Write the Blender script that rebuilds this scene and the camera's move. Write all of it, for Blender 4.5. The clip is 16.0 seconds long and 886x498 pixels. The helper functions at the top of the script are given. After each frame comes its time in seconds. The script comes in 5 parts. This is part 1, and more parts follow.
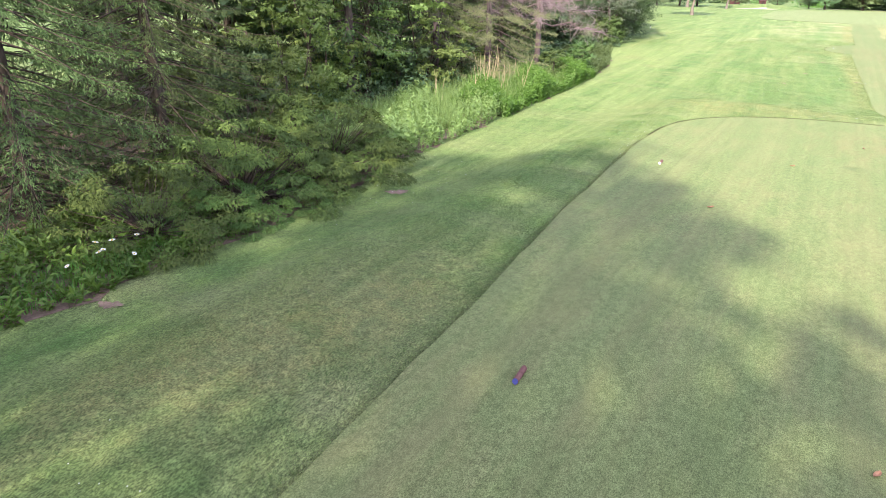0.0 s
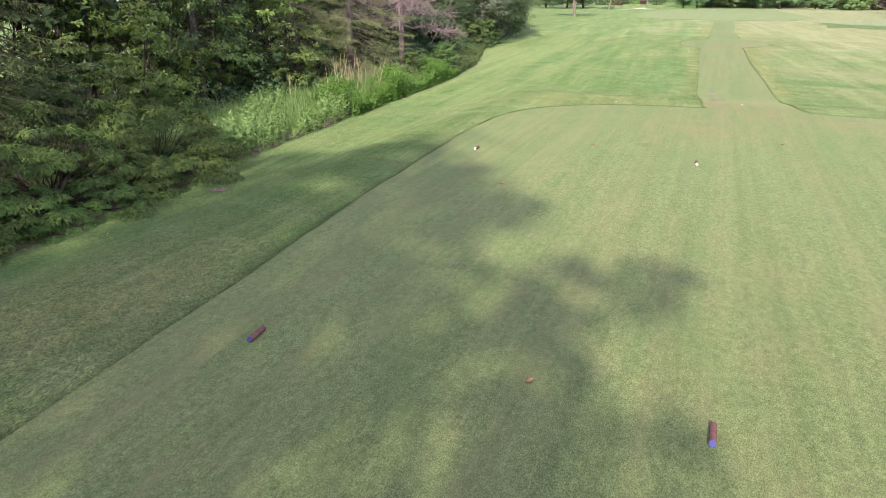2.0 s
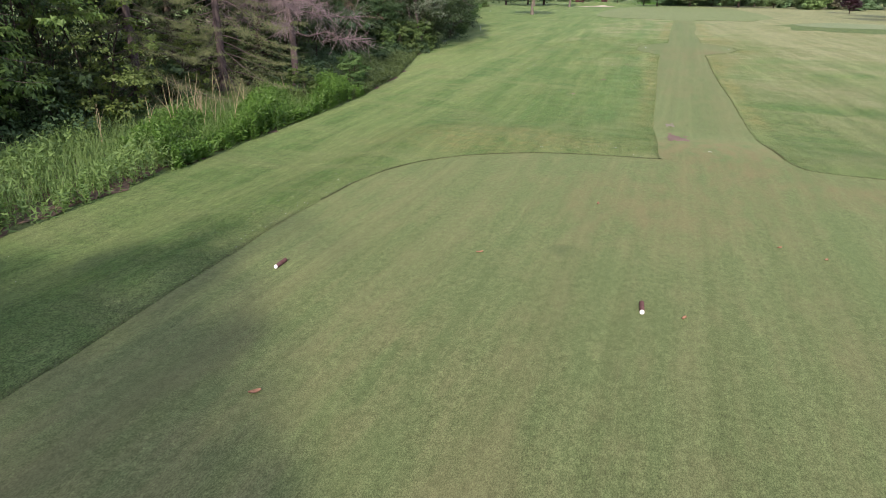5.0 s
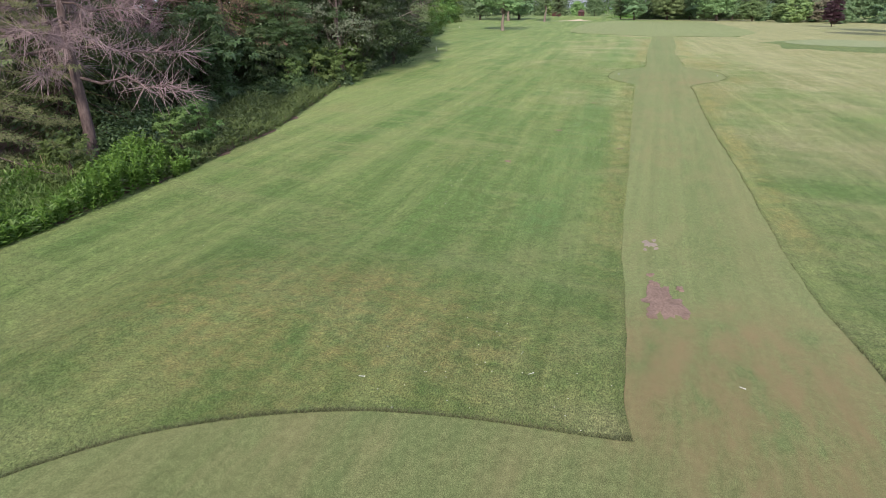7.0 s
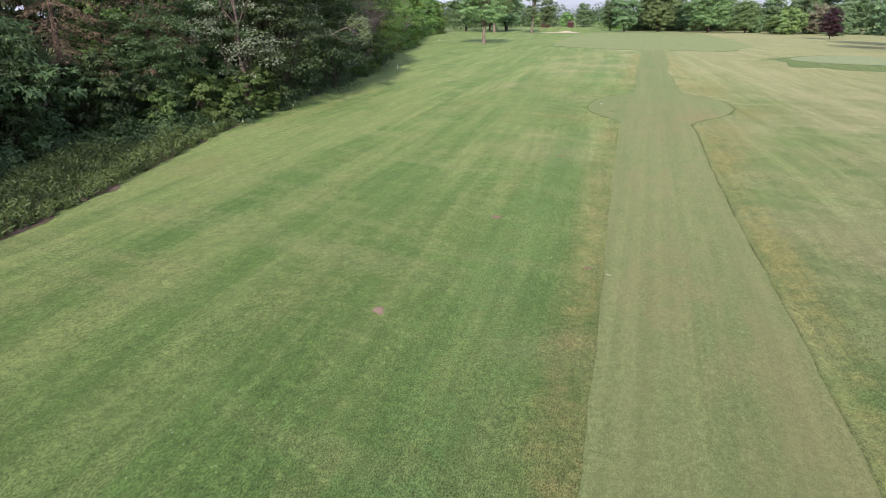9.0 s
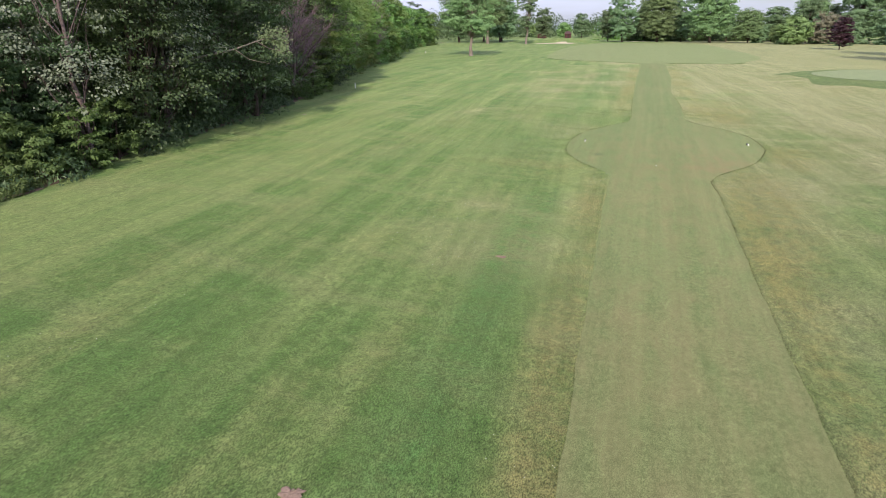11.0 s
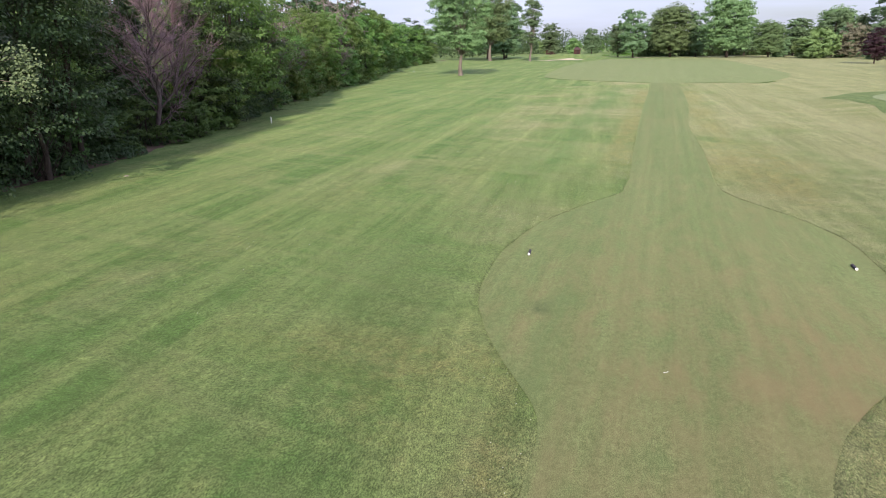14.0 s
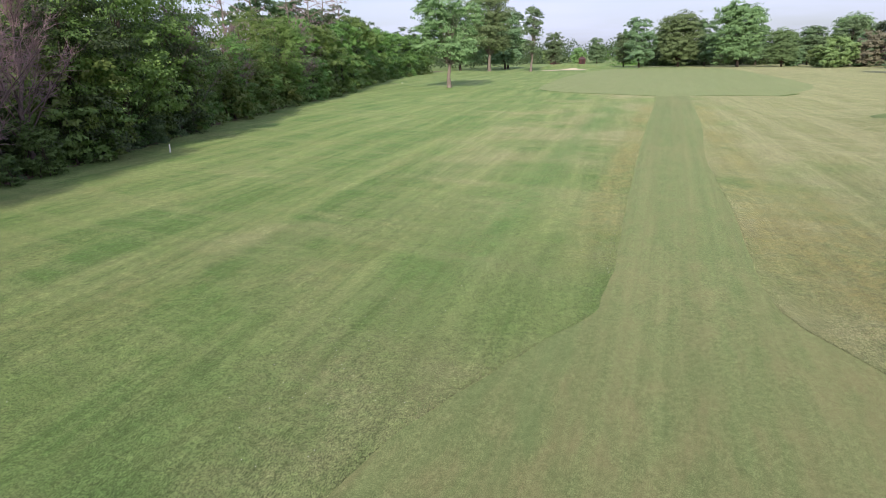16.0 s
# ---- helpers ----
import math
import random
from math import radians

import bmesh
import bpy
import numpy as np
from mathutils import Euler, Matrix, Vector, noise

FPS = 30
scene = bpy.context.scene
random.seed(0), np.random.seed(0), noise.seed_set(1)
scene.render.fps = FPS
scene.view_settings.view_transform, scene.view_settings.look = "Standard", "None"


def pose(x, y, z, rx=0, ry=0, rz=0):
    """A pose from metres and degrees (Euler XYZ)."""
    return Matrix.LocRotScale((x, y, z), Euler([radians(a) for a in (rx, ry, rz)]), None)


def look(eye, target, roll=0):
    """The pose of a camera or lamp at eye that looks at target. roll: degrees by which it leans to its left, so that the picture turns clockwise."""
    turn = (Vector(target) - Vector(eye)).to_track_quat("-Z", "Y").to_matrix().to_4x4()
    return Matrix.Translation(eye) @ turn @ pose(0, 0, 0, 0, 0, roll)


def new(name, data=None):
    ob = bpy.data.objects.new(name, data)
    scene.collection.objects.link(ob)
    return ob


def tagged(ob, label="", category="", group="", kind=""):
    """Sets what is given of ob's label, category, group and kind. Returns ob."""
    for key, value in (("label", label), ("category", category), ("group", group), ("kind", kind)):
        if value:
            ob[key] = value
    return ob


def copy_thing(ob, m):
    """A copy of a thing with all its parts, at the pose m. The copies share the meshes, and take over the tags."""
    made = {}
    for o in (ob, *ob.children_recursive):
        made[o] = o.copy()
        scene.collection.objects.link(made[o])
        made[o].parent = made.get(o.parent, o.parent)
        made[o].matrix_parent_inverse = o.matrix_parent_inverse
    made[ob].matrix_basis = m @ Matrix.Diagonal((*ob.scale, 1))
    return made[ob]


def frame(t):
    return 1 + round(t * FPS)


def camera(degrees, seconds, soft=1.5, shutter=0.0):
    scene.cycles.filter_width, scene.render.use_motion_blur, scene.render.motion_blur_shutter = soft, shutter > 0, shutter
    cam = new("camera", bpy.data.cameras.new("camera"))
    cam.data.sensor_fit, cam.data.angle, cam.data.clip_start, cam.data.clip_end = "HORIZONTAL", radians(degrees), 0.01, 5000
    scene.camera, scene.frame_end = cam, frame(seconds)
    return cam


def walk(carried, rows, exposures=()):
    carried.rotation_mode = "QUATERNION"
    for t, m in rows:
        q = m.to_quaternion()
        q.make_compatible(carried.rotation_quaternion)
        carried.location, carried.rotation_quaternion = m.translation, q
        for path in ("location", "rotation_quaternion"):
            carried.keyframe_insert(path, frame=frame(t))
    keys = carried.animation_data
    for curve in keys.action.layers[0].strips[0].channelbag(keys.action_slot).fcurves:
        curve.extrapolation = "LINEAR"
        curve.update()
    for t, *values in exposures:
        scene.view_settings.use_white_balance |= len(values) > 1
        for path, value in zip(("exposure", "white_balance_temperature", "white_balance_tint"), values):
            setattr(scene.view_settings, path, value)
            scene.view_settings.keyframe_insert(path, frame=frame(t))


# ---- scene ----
cam = camera(70.1, 16.0, 0.7)
EXPOSURE = 0.15
PATH = [
    (0, (0.542, -2.907, 3.857), (-0.478, -1.362, 3.101), 1.1),
    (0.5, (0.959, -2.925, 3.788), (0.077, -1.291, 3.044), 0.6),
    (1, (1.744, -2.836, 3.75), (0.902, -1.179, 3.013), 0.3),
    (1.5, (2.447, -2.735, 3.736), (1.629, -1.065, 3.002), -0.0),
    (2, (2.897, -2.608, 3.729), (2.098, -0.929, 2.993), -0.2),
    (2.5, (3.051, -2.471, 3.749), (2.264, -0.787, 3.01), -0.3),
    (3, (2.911, -2.159, 3.759), (2.13, -0.475, 3.015), -0.5),
    (3.2, (2.82, -1.87, 3.758), (2.042, -0.184, 3.014), -0.6),
    (5.3, (2.414, 7.015, 4.014), (1.719, 8.737, 3.27), 0.2),
    (5.5, (2.397, 8.204, 3.973), (1.706, 9.93, 3.238), 0.1),
    (6, (2.144, 11.094, 4.065), (1.468, 12.829, 3.334), 0.1),
    (6.5, (1.875, 13.901, 4.2), (1.205, 15.642, 3.478), -0.1),
    (7, (1.647, 16.633, 4.285), (0.984, 18.381, 3.573), -0.1),
    (7.5, (1.489, 19.262, 4.355), (0.83, 21.014, 3.65), -0.1),
    (8, (1.318, 21.844, 4.428), (0.665, 23.601, 3.732), -0.2),
    (8.5, (1.201, 24.559, 4.452), (0.552, 26.321, 3.762), -0.1),
    (9, (1.03, 27.297, 4.513), (0.384, 29.062, 3.829), -0.1),
    (9.5, (0.855, 29.971, 4.53), (0.207, 31.738, 3.853), -0.2),
    (10, (0.719, 32.809, 4.5), (0.071, 34.579, 3.83), -0.2),
    (12.5, (0.162, 45.602, 4.486), (-0.507, 47.379, 3.857), -0.8),
    (13, (0.112, 48.243, 4.411), (-0.567, 50.019, 3.791), -0.9),
    (13.5, (0.033, 51.008, 4.394), (-0.658, 52.782, 3.779), -0.9),
    (14, (-0.078, 53.796, 4.339), (-0.777, 55.569, 3.732), -1.0),
    (14.5, (-0.174, 56.517, 4.279), (-0.881, 58.289, 3.679), -1.1),
    (15, (-0.332, 59.15, 4.247), (-1.043, 60.923, 3.654), -1.1),
    (15.5, (-0.449, 61.846, 4.161), (-1.168, 63.619, 3.577), -1.3),
    (16, (-0.574, 64.419, 4.163), (-1.298, 66.192, 3.585), -1.2),
]
walk(cam, [(t, look(eye, target, roll)) for t, eye, target, roll in PATH], [(0.0, EXPOSURE + 1.02), (0.6, EXPOSURE + 0.72), (1.5, EXPOSURE + 0.50), (3.0, EXPOSURE + 0.27), (5.5, EXPOSURE - 0.25), (8.0, EXPOSURE - 0.05), (13.0, EXPOSURE - 0.05), (16.0, EXPOSURE - 0.10)])

# ---- world and sun ----
SUN_ELEVATION = 28.5
SUN_FROM = Vector((0.230, -0.973, 0.0))  # horizontal direction towards the sun

world = bpy.data.worlds.new("sky")
scene.world = world
world.use_nodes = True
wn, wl = world.node_tree.nodes, world.node_tree.links
wn.clear()
sky = wn.new("ShaderNodeTexSky")
sky.sky_type = "NISHITA"
sky.sun_disc = False
sky.sun_elevation = radians(SUN_ELEVATION)
sky.sun_rotation = math.atan2(SUN_FROM.x, SUN_FROM.y)
sky.air_density, sky.dust_density, sky.ozone_density = 1.0, 2.0, 1.5
# thin high cloud over the blue
wco = wn.new("ShaderNodeTexCoord")
wmap = wn.new("ShaderNodeMapping")
wmap.inputs["Scale"].default_value = (1.0, 1.0, 7.0)
wnoise = wn.new("ShaderNodeTexNoise")
wnoise.inputs["Scale"].default_value = 2.2
wnoise.inputs["Detail"].default_value = 6.0
wramp = wn.new("ShaderNodeValToRGB")
wramp.color_ramp.elements[0].position, wramp.color_ramp.elements[0].color = 0.36, (0.45, 0.45, 0.45, 1)
wramp.color_ramp.elements[1].position, wramp.color_ramp.elements[1].color = 0.62, (0.95, 0.95, 0.95, 1)
wmix = wn.new("ShaderNodeMix")
wmix.data_type = "RGBA"
wmix.inputs["B"].default_value = (6.25, 6.6, 8.85, 1)
wbg = wn.new("ShaderNodeBackground")
wbg.inputs["Strength"].default_value = 0.128
wout = wn.new("ShaderNodeOutputWorld")
wl.new(wco.outputs["Generated"], wmap.inputs["Vector"])
wl.new(wmap.outputs["Vector"], wnoise.inputs["Vector"])
wl.new(wnoise.outputs["Fac"], wramp.inputs["Fac"])
wl.new(wramp.outputs["Color"], wmix.inputs["Factor"])
wl.new(sky.outputs["Color"], wmix.inputs["A"])
wl.new(wmix.outputs["Result"], wbg.inputs["Color"])
wl.new(wbg.outputs["Background"], wout.inputs["Surface"])

sun = new("sun", bpy.data.lights.new("sun", "SUN"))
sun.data.energy, sun.data.angle, sun.data.color = 4.9, radians(1.0), (1.0, 0.90, 0.76)
sun.matrix_world = look(SUN_FROM * math.cos(radians(SUN_ELEVATION)) + Vector((0, 0, math.sin(radians(SUN_ELEVATION)))), (0, 0, 0))

# ---- materials ----
class Nodes:
    """A material with short calls for its nodes."""

    def __init__(self, name):
        self.m = bpy.data.materials.new(name)
        self.m.use_nodes = True
        self.t = self.m.node_tree
        self.t.nodes.clear()
        self.out = self.add("ShaderNodeOutputMaterial")

    def add(self, kind, **inputs):
        n = self.t.nodes.new(kind)
        for k, v in inputs.items():
            self.put(n.inputs[k.replace("_", " ")], v)
        return n

    def put(self, socket, v):
        if isinstance(v, bpy.types.NodeSocket):
            self.t.links.new(v, socket)
        else:
            socket.default_value = v

    def co(self, scale=(1, 1, 1), turn=0.0, kind="Object"):
        mp = self.add("ShaderNodeMapping", Scale=[1 / k for k in scale], Rotation=(0, 0, radians(turn)))
        mp.vector_type = "TEXTURE"
        self.put(mp.inputs["Vector"], self.add("ShaderNodeTexCoord").outputs[kind])
        return mp.outputs["Vector"]

    def noise(self, vec, scale, detail=4.0, rough=0.55):
        n = self.add("ShaderNodeTexNoise", Scale=scale, Detail=detail, Roughness=rough)
        self.put(n.inputs["Vector"], vec)
        return n.outputs["Fac"]

    def ramp(self, fac, *stops):
        n = self.add("ShaderNodeValToRGB")
        r = n.color_ramp
        while len(r.elements) < len(stops):
            r.elements.new(0.5)
        for e, (p, c) in zip(r.elements, stops):
            e.position, e.color = p, ((c, c, c, 1) if isinstance(c, (int, float)) else (*c, 1))
        self.put(n.inputs["Fac"], fac)
        return n.outputs["Color"]

    def mix(self, fac, a, b, blend="MIX"):
        n = self.add("ShaderNodeMix")
        n.data_type, n.blend_type = "RGBA", blend
        for k, v in (("Factor", fac), ("A", a), ("B", b)):
            if isinstance(v, tuple):
                v = (*v, 1)
            sock = [s for s in n.inputs if s.name == k and s.enabled][0]
            self.put(sock, v)
        return [s for s in n.outputs if s.enabled][0]

    def math(self, op, a, b=0.0, c=0.0):
        n = self.add("ShaderNodeMath")
        n.operation = op
        for i, v in enumerate((a, b, c)):
            self.put(n.inputs[i], v)
        return n.outputs[0]

    def worn(self, place, tuft, broad, most):
        """How worn, lush or shadow-painted the turf is round a place (x, y, half width, half length): ragged, none
        outside.
        """
        wx, wy, rx, ry = place
        mp = self.add("ShaderNodeMapping", Location=(-wx / rx, -wy / ry, 0), Scale=(1 / rx, 1 / ry, 0))
        self.put(mp.inputs["Vector"], self.add("ShaderNodeTexCoord").outputs["Object"])
        ball = self.add("ShaderNodeTexGradient")
        ball.gradient_type = "SPHERICAL"
        self.put(ball.inputs["Vector"], mp.outputs["Vector"])
        ragged = self.math("ADD", self.math("MULTIPLY", tuft, 0.6), self.math("MULTIPLY", broad, 0.4))
        return self.math("MULTIPLY", self.ramp(ball.outputs["Fac"], (0.0, 0.0), (0.6, 1.0)), self.ramp(ragged, (0.38, 0.0), (0.62, most)))

    def bump(self, height, strength, distance):
        return self.add("ShaderNodeBump", Height=height, Strength=strength, Distance=distance).outputs["Normal"]

    def surface(self, shader):
        self.t.links.new(shader, self.out.inputs["Surface"])
        return self.m

    def principled(self, color, rough, normal=None, spec=0.3, sheen=0.0):
        b = self.add("ShaderNodeBsdfPrincipled", Base_Color=color if not isinstance(color, tuple) else (*color, 1), Roughness=rough)
        b.inputs["Specular IOR Level"].default_value = spec
        if normal is not None:
            self.put(b.inputs["Normal"], normal)
        if sheen:
            b.inputs["Sheen Weight"].default_value = sheen
            b.inputs["Sheen Roughness"].default_value = 0.45
            b.inputs["Sheen Tint"].default_value = (0.60, 0.80, 0.36, 1)
        return b.outputs[0]


def grass_material(name, base, light, dry, dry_amount, streak_turn, grain, bump, mottle=0.75, sheen=0.1, worn=(), stripe=0.0, drone_shadow=()):
    n = Nodes(name)
    p = n.co()
    # broad patches, mowing streaks, tuft-size mottling, and grain from a hand's width down to a blade
    broad = n.noise(p, 0.16, 3)
    streak = n.noise(n.co((1.6, 0.05, 1), streak_turn), 1.0, 5, 0.6)
    tuft = n.noise(n.co((1.0, 0.35, 1), streak_turn), 2.3, 6, 0.62)
    speck = n.noise(n.co((1.0, 0.7, 1), streak_turn), 13.0, 7, 0.8)
    fine = n.noise(n.co((1.0, 0.55, 1), streak_turn), grain, 4, 0.75)
    c = n.mix(n.ramp(streak, (0.36, 0.0), (0.66, 1.0)), base, light)
    c = n.mix(n.math("MULTIPLY", n.ramp(n.math("ADD", n.math("MULTIPLY", broad, 0.55), n.math("MULTIPLY", tuft, 0.45)), (0.47, 0.0), (0.66, 1.0)), dry_amount), c, dry)
    c = n.mix(mottle, c, n.ramp(tuft, (0.25, 0.72), (0.75, 1.22)), "MULTIPLY")
    c = n.mix(0.9, c, n.ramp(speck, (0.35, 0.68), (0.5, 1.0), (0.65, 1.33)), "MULTIPLY")
    c = n.mix(0.9, c, n.ramp(fine, (0.37, 0.48), (0.5, 1.0), (0.63, 1.52)), "MULTIPLY")
    if stripe:
        # long lines left by the mower
        s1 = n.math("ADD", n.math("MULTIPLY", n.noise(n.co((1.1, 0.014, 1), streak_turn), 1.0, 5, 0.6), 0.72), n.math("MULTIPLY", tuft, 0.28))
        s2 = n.noise(n.co((5.5, 0.05, 1), streak_turn), 1.0, 4, 0.65)
        c = n.mix(n.math("MULTIPLY", n.ramp(s1, (0.47, 0.0), (0.60, 1.0)), stripe), c, dry)
        c = n.mix(n.math("MULTIPLY", n.ramp(s1, (0.36, 1.0), (0.47, 0.0)), stripe), c, (0.110, 0.164, 0.060))
        c = n.mix(stripe * 1.3, c, n.ramp(s2, (0.36, 0.82), (0.64, 1.18)), "MULTIPLY")
    for place in worn:
        c = n.mix(n.worn(place[:4], tuft, broad, place[4]), c, (0.225, 0.155, 0.085))
    # cast shadow of the drone, painted into the turf as small dark patches
    for place in drone_shadow:
        c = n.mix(n.worn(place[:4], tuft, tuft, place[4]), c, (0.070, 0.092, 0.042))
    nrm = n.bump(n.math("ADD", n.math("ADD", fine, n.math("MULTIPLY", speck, 0.8)), n.math("MULTIPLY", tuft, 0.8)), bump, 0.03)
    return n.surface(n.principled(c, 0.85, nrm, 0.12, sheen))


def leaf_material(name, dark, mid, light, translucent=0.35, gloss=0.45, sat=0.82):
    n = Nodes(name)
    rnd = n.add("ShaderNodeNewGeometry").outputs["Random Per Island"]
    obj = n.add("ShaderNodeObjectInfo").outputs["Random"]
    p = n.co()
    patch = n.noise(p, 1.1, 4)
    k = n.math("ADD", n.math("MULTIPLY", rnd, 0.22), n.math("MULTIPLY", patch, 0.78))
    c = n.ramp(k, (0.2, dark), (0.5, mid), (0.8, light))
    hsv = n.add("ShaderNodeHueSaturation", Hue=n.math("MULTIPLY_ADD", obj, 0.045, 0.470), Saturation=sat, Value=n.math("MULTIPLY_ADD", obj, 0.5, 0.75), Color=c)
    c = hsv.outputs["Color"]
    a = n.principled(c, gloss, None, 0.35)
    tr = n.add("ShaderNodeBsdfTranslucent", Color=n.mix(0.5, c, (0.9, 1.0, 0.35), "MULTIPLY"))
    mx = n.add("ShaderNodeMixShader", Fac=translucent)
    n.t.links.new(a, mx.inputs[1])
    n.t.links.new(tr.outputs[0], mx.inputs[2])
    return n.surface(mx.outputs[0])


def bark_material(name, a, b):
    n = Nodes(name)
    p = n.co((1, 1, 0.22))
    f = n.noise(p, 14, 6, 0.65)
    g = n.noise(n.co(), 1.3, 3)
    c = n.mix(n.ramp(n.math("ADD", n.math("MULTIPLY", f, 0.7), n.math("MULTIPLY", g, 0.3)), (0.35, 0.0), (0.65, 1.0)), a, b)
    return n.surface(n.principled(c, 0.9, n.bump(f, 0.8, 0.03), 0.15))


def plain_material(name, color, rough, grain=30.0, amount=0.35, spec=0.3):
    n = Nodes(name)
    f = n.noise(n.co(), grain, 4, 0.6)
    g = n.noise(n.co(), grain * 0.12, 3)
    c = n.mix(amount, color, n.ramp(n.math("ADD", n.math("MULTIPLY", f, 0.6), n.math("MULTIPLY", g, 0.4)), (0.3, 0.45), (0.7, 1.5)), "MULTIPLY")
    return n.surface(n.principled(c, rough, n.bump(f, 0.4, 0.01), spec))


# worn places, then two dark spots painted for the drone's cast shadow
MOWN = grass_material("mown_grass", (0.138, 0.168, 0.066), (0.160, 0.187, 0.077), (0.216, 0.190, 0.094), 0.5, 2.8, 85.0, 0.35, 0.15, 0.17,
                      ((3.0, 24.4, 3.0, 3.6, 0.9), (2.6, 24.8, 2.6, 3.0, 0.55), (0.2, 62.7, 3.0, 0.9, 0.4), (4.5, 21.0, 3.5, 2.0, 0.5), (1.6, 18.5, 3.5, 3.0, 0.4), (2.8, 64.2, 2.2, 3.5, 0.65), (-2.9, 64.5, 1.6, 3.0, 0.25), (2.6, 74.0, 1.6, 2.5, 0.35), (1.2, 40.0, 1.0, 4.0, 0.3), (0.2, 56.0, 3.0, 15.0, 0.2), (0.0, 68.0, 5.0, 9.0, 0.28)), 0.32, ((0.61, 15.16, 0.34, 0.34, 0.8), (-2.35, 64.9, 0.42, 0.48, 1.0)))
PUTTING = grass_material("putting_grass", (0.205, 0.235, 0.125), (0.235, 0.255, 0.145), (0.27, 0.25, 0.155), 0.3, 3.0, 60.0, 0.2, 0.3, 0.17)
FAIRWAY = grass_material("fairway_grass", (0.182, 0.212, 0.090), (0.206, 0.232, 0.103), (0.245, 0.225, 0.116), 0.4, 3.0, 40.0, 0.3, 0.6, 0.17, (), 0.12)
EDGE_BLADE = leaf_material("edge_thatch", (0.12, 0.145, 0.055), (0.17, 0.20, 0.078), (0.24, 0.25, 0.105), 0.3, 0.8)
BLADE = leaf_material("grass_blade", (0.080, 0.134, 0.036), (0.134, 0.205, 0.060), (0.215, 0.27, 0.092), 0.3, 0.7, 0.9)
LITTER = plain_material("leaf_litter", (0.165, 0.118, 0.092), 0.95, 22, 0.9, 0.1)
SOIL = plain_material("bare_soil", (0.27, 0.190, 0.150), 0.95, 26, 0.8, 0.1)
SAND = plain_material("bunker_sand", (0.62, 0.53, 0.40), 0.95, 5, 0.3, 0.1)
SPRUCE = leaf_material("spruce_needles", (0.034, 0.066, 0.022), (0.076, 0.132, 0.040), (0.155, 0.235, 0.075), 0.2, 0.7, 0.95)
DEAD_NEEDLE = leaf_material("dead_brown_needles", (0.10, 0.065, 0.05), (0.17, 0.115, 0.09), (0.25, 0.175, 0.14), 0.15, 0.8, 1.0)
SPRUCE_PALE = leaf_material("pale_spruce_needles", (0.10, 0.115, 0.048), (0.175, 0.19, 0.082), (0.26, 0.27, 0.125), 0.2, 0.6, 0.92)
JUNIPER = leaf_material("juniper_needles", (0.034, 0.070, 0.018), (0.080, 0.138, 0.034), (0.165, 0.245, 0.062), 0.15, 0.85, 1.0)
MAPLE = leaf_material("maple_leaves", (0.080, 0.155, 0.042), (0.150, 0.275, 0.068), (0.245, 0.40, 0.105), 0.35, 0.55, 0.94)
HICKORY = leaf_material("dark_leaves", (0.030, 0.064, 0.022), (0.062, 0.122, 0.038), (0.115, 0.20, 0.062))
UNDERSTOREY = leaf_material("light_understorey_leaves", (0.088, 0.15, 0.034), (0.17, 0.26, 0.06), (0.28, 0.38, 0.105), 0.4, 0.5, 0.92)
POPLAR = leaf_material("poplar_leaves", (0.09, 0.125, 0.078), (0.165, 0.21, 0.135), (0.29, 0.335, 0.235), 0.25)
WEED = leaf_material("weed_leaves", (0.06, 0.145, 0.03), (0.11, 0.24, 0.045), (0.175, 0.335, 0.075), 0.35, 0.5, 1.0)
MARGIN = leaf_material("margin_weed_leaves", (0.064, 0.122, 0.036), (0.108, 0.19, 0.055), (0.165, 0.26, 0.08), 0.3, 0.6, 0.9)
WEED_PALE = leaf_material("pale_weed_leaves", (0.11, 0.185, 0.044), (0.18, 0.285, 0.07), (0.27, 0.37, 0.11), 0.35, 0.55, 0.88)
# foliage of distant trees: pale and bluish, the haze put into the leaf colour
HAZED_GREEN = leaf_material("hazed_green_leaves", (0.106, 0.188, 0.072), (0.158, 0.265, 0.102), (0.212, 0.325, 0.135), 0.15, 0.75, 0.92)
HAZED_DARK = leaf_material("hazed_dark_leaves", (0.096, 0.170, 0.082), (0.140, 0.235, 0.110), (0.188, 0.29, 0.138), 0.15, 0.75, 0.92)
HAZED_YELLOW = leaf_material("hazed_yellow_green_leaves", (0.130, 0.235, 0.072), (0.188, 0.32, 0.10), (0.255, 0.40, 0.135), 0.15, 0.75, 0.9)
SHRUB_LEAF = leaf_material("shrub_leaves", (0.058, 0.112, 0.030), (0.108, 0.195, 0.050), (0.17, 0.285, 0.08), 0.3, 0.6, 0.92)
LIMB_LEAF = leaf_material("pale_limb_leaves", (0.09, 0.135, 0.06), (0.15, 0.205, 0.092), (0.23, 0.285, 0.14), 0.25, 0.6, 0.9)
MAUVE_LEAF = leaf_material("mauve_brown_leaves", (0.125, 0.125, 0.085), (0.185, 0.175, 0.122), (0.245, 0.228, 0.16), 0.15, 0.75, 1.0)
RED_LEAF = leaf_material("purple_leaves", (0.03, 0.012, 0.018), (0.06, 0.02, 0.03), (0.10, 0.035, 0.045), 0.2)
DEAD_TWIG = plain_material("dead_twigs", (0.33, 0.25, 0.27), 0.95, 20, 0.6, 0.1)
DEAD_PURPLE = plain_material("purple_brown_twigs", (0.29, 0.20, 0.23), 0.95, 20, 0.6, 0.1)
STALK = plain_material("dry_stalk", (0.42, 0.34, 0.22), 0.9, 20, 0.4, 0.1)
BARK = bark_material("dark_bark", (0.035, 0.026, 0.022), (0.11, 0.085, 0.07))
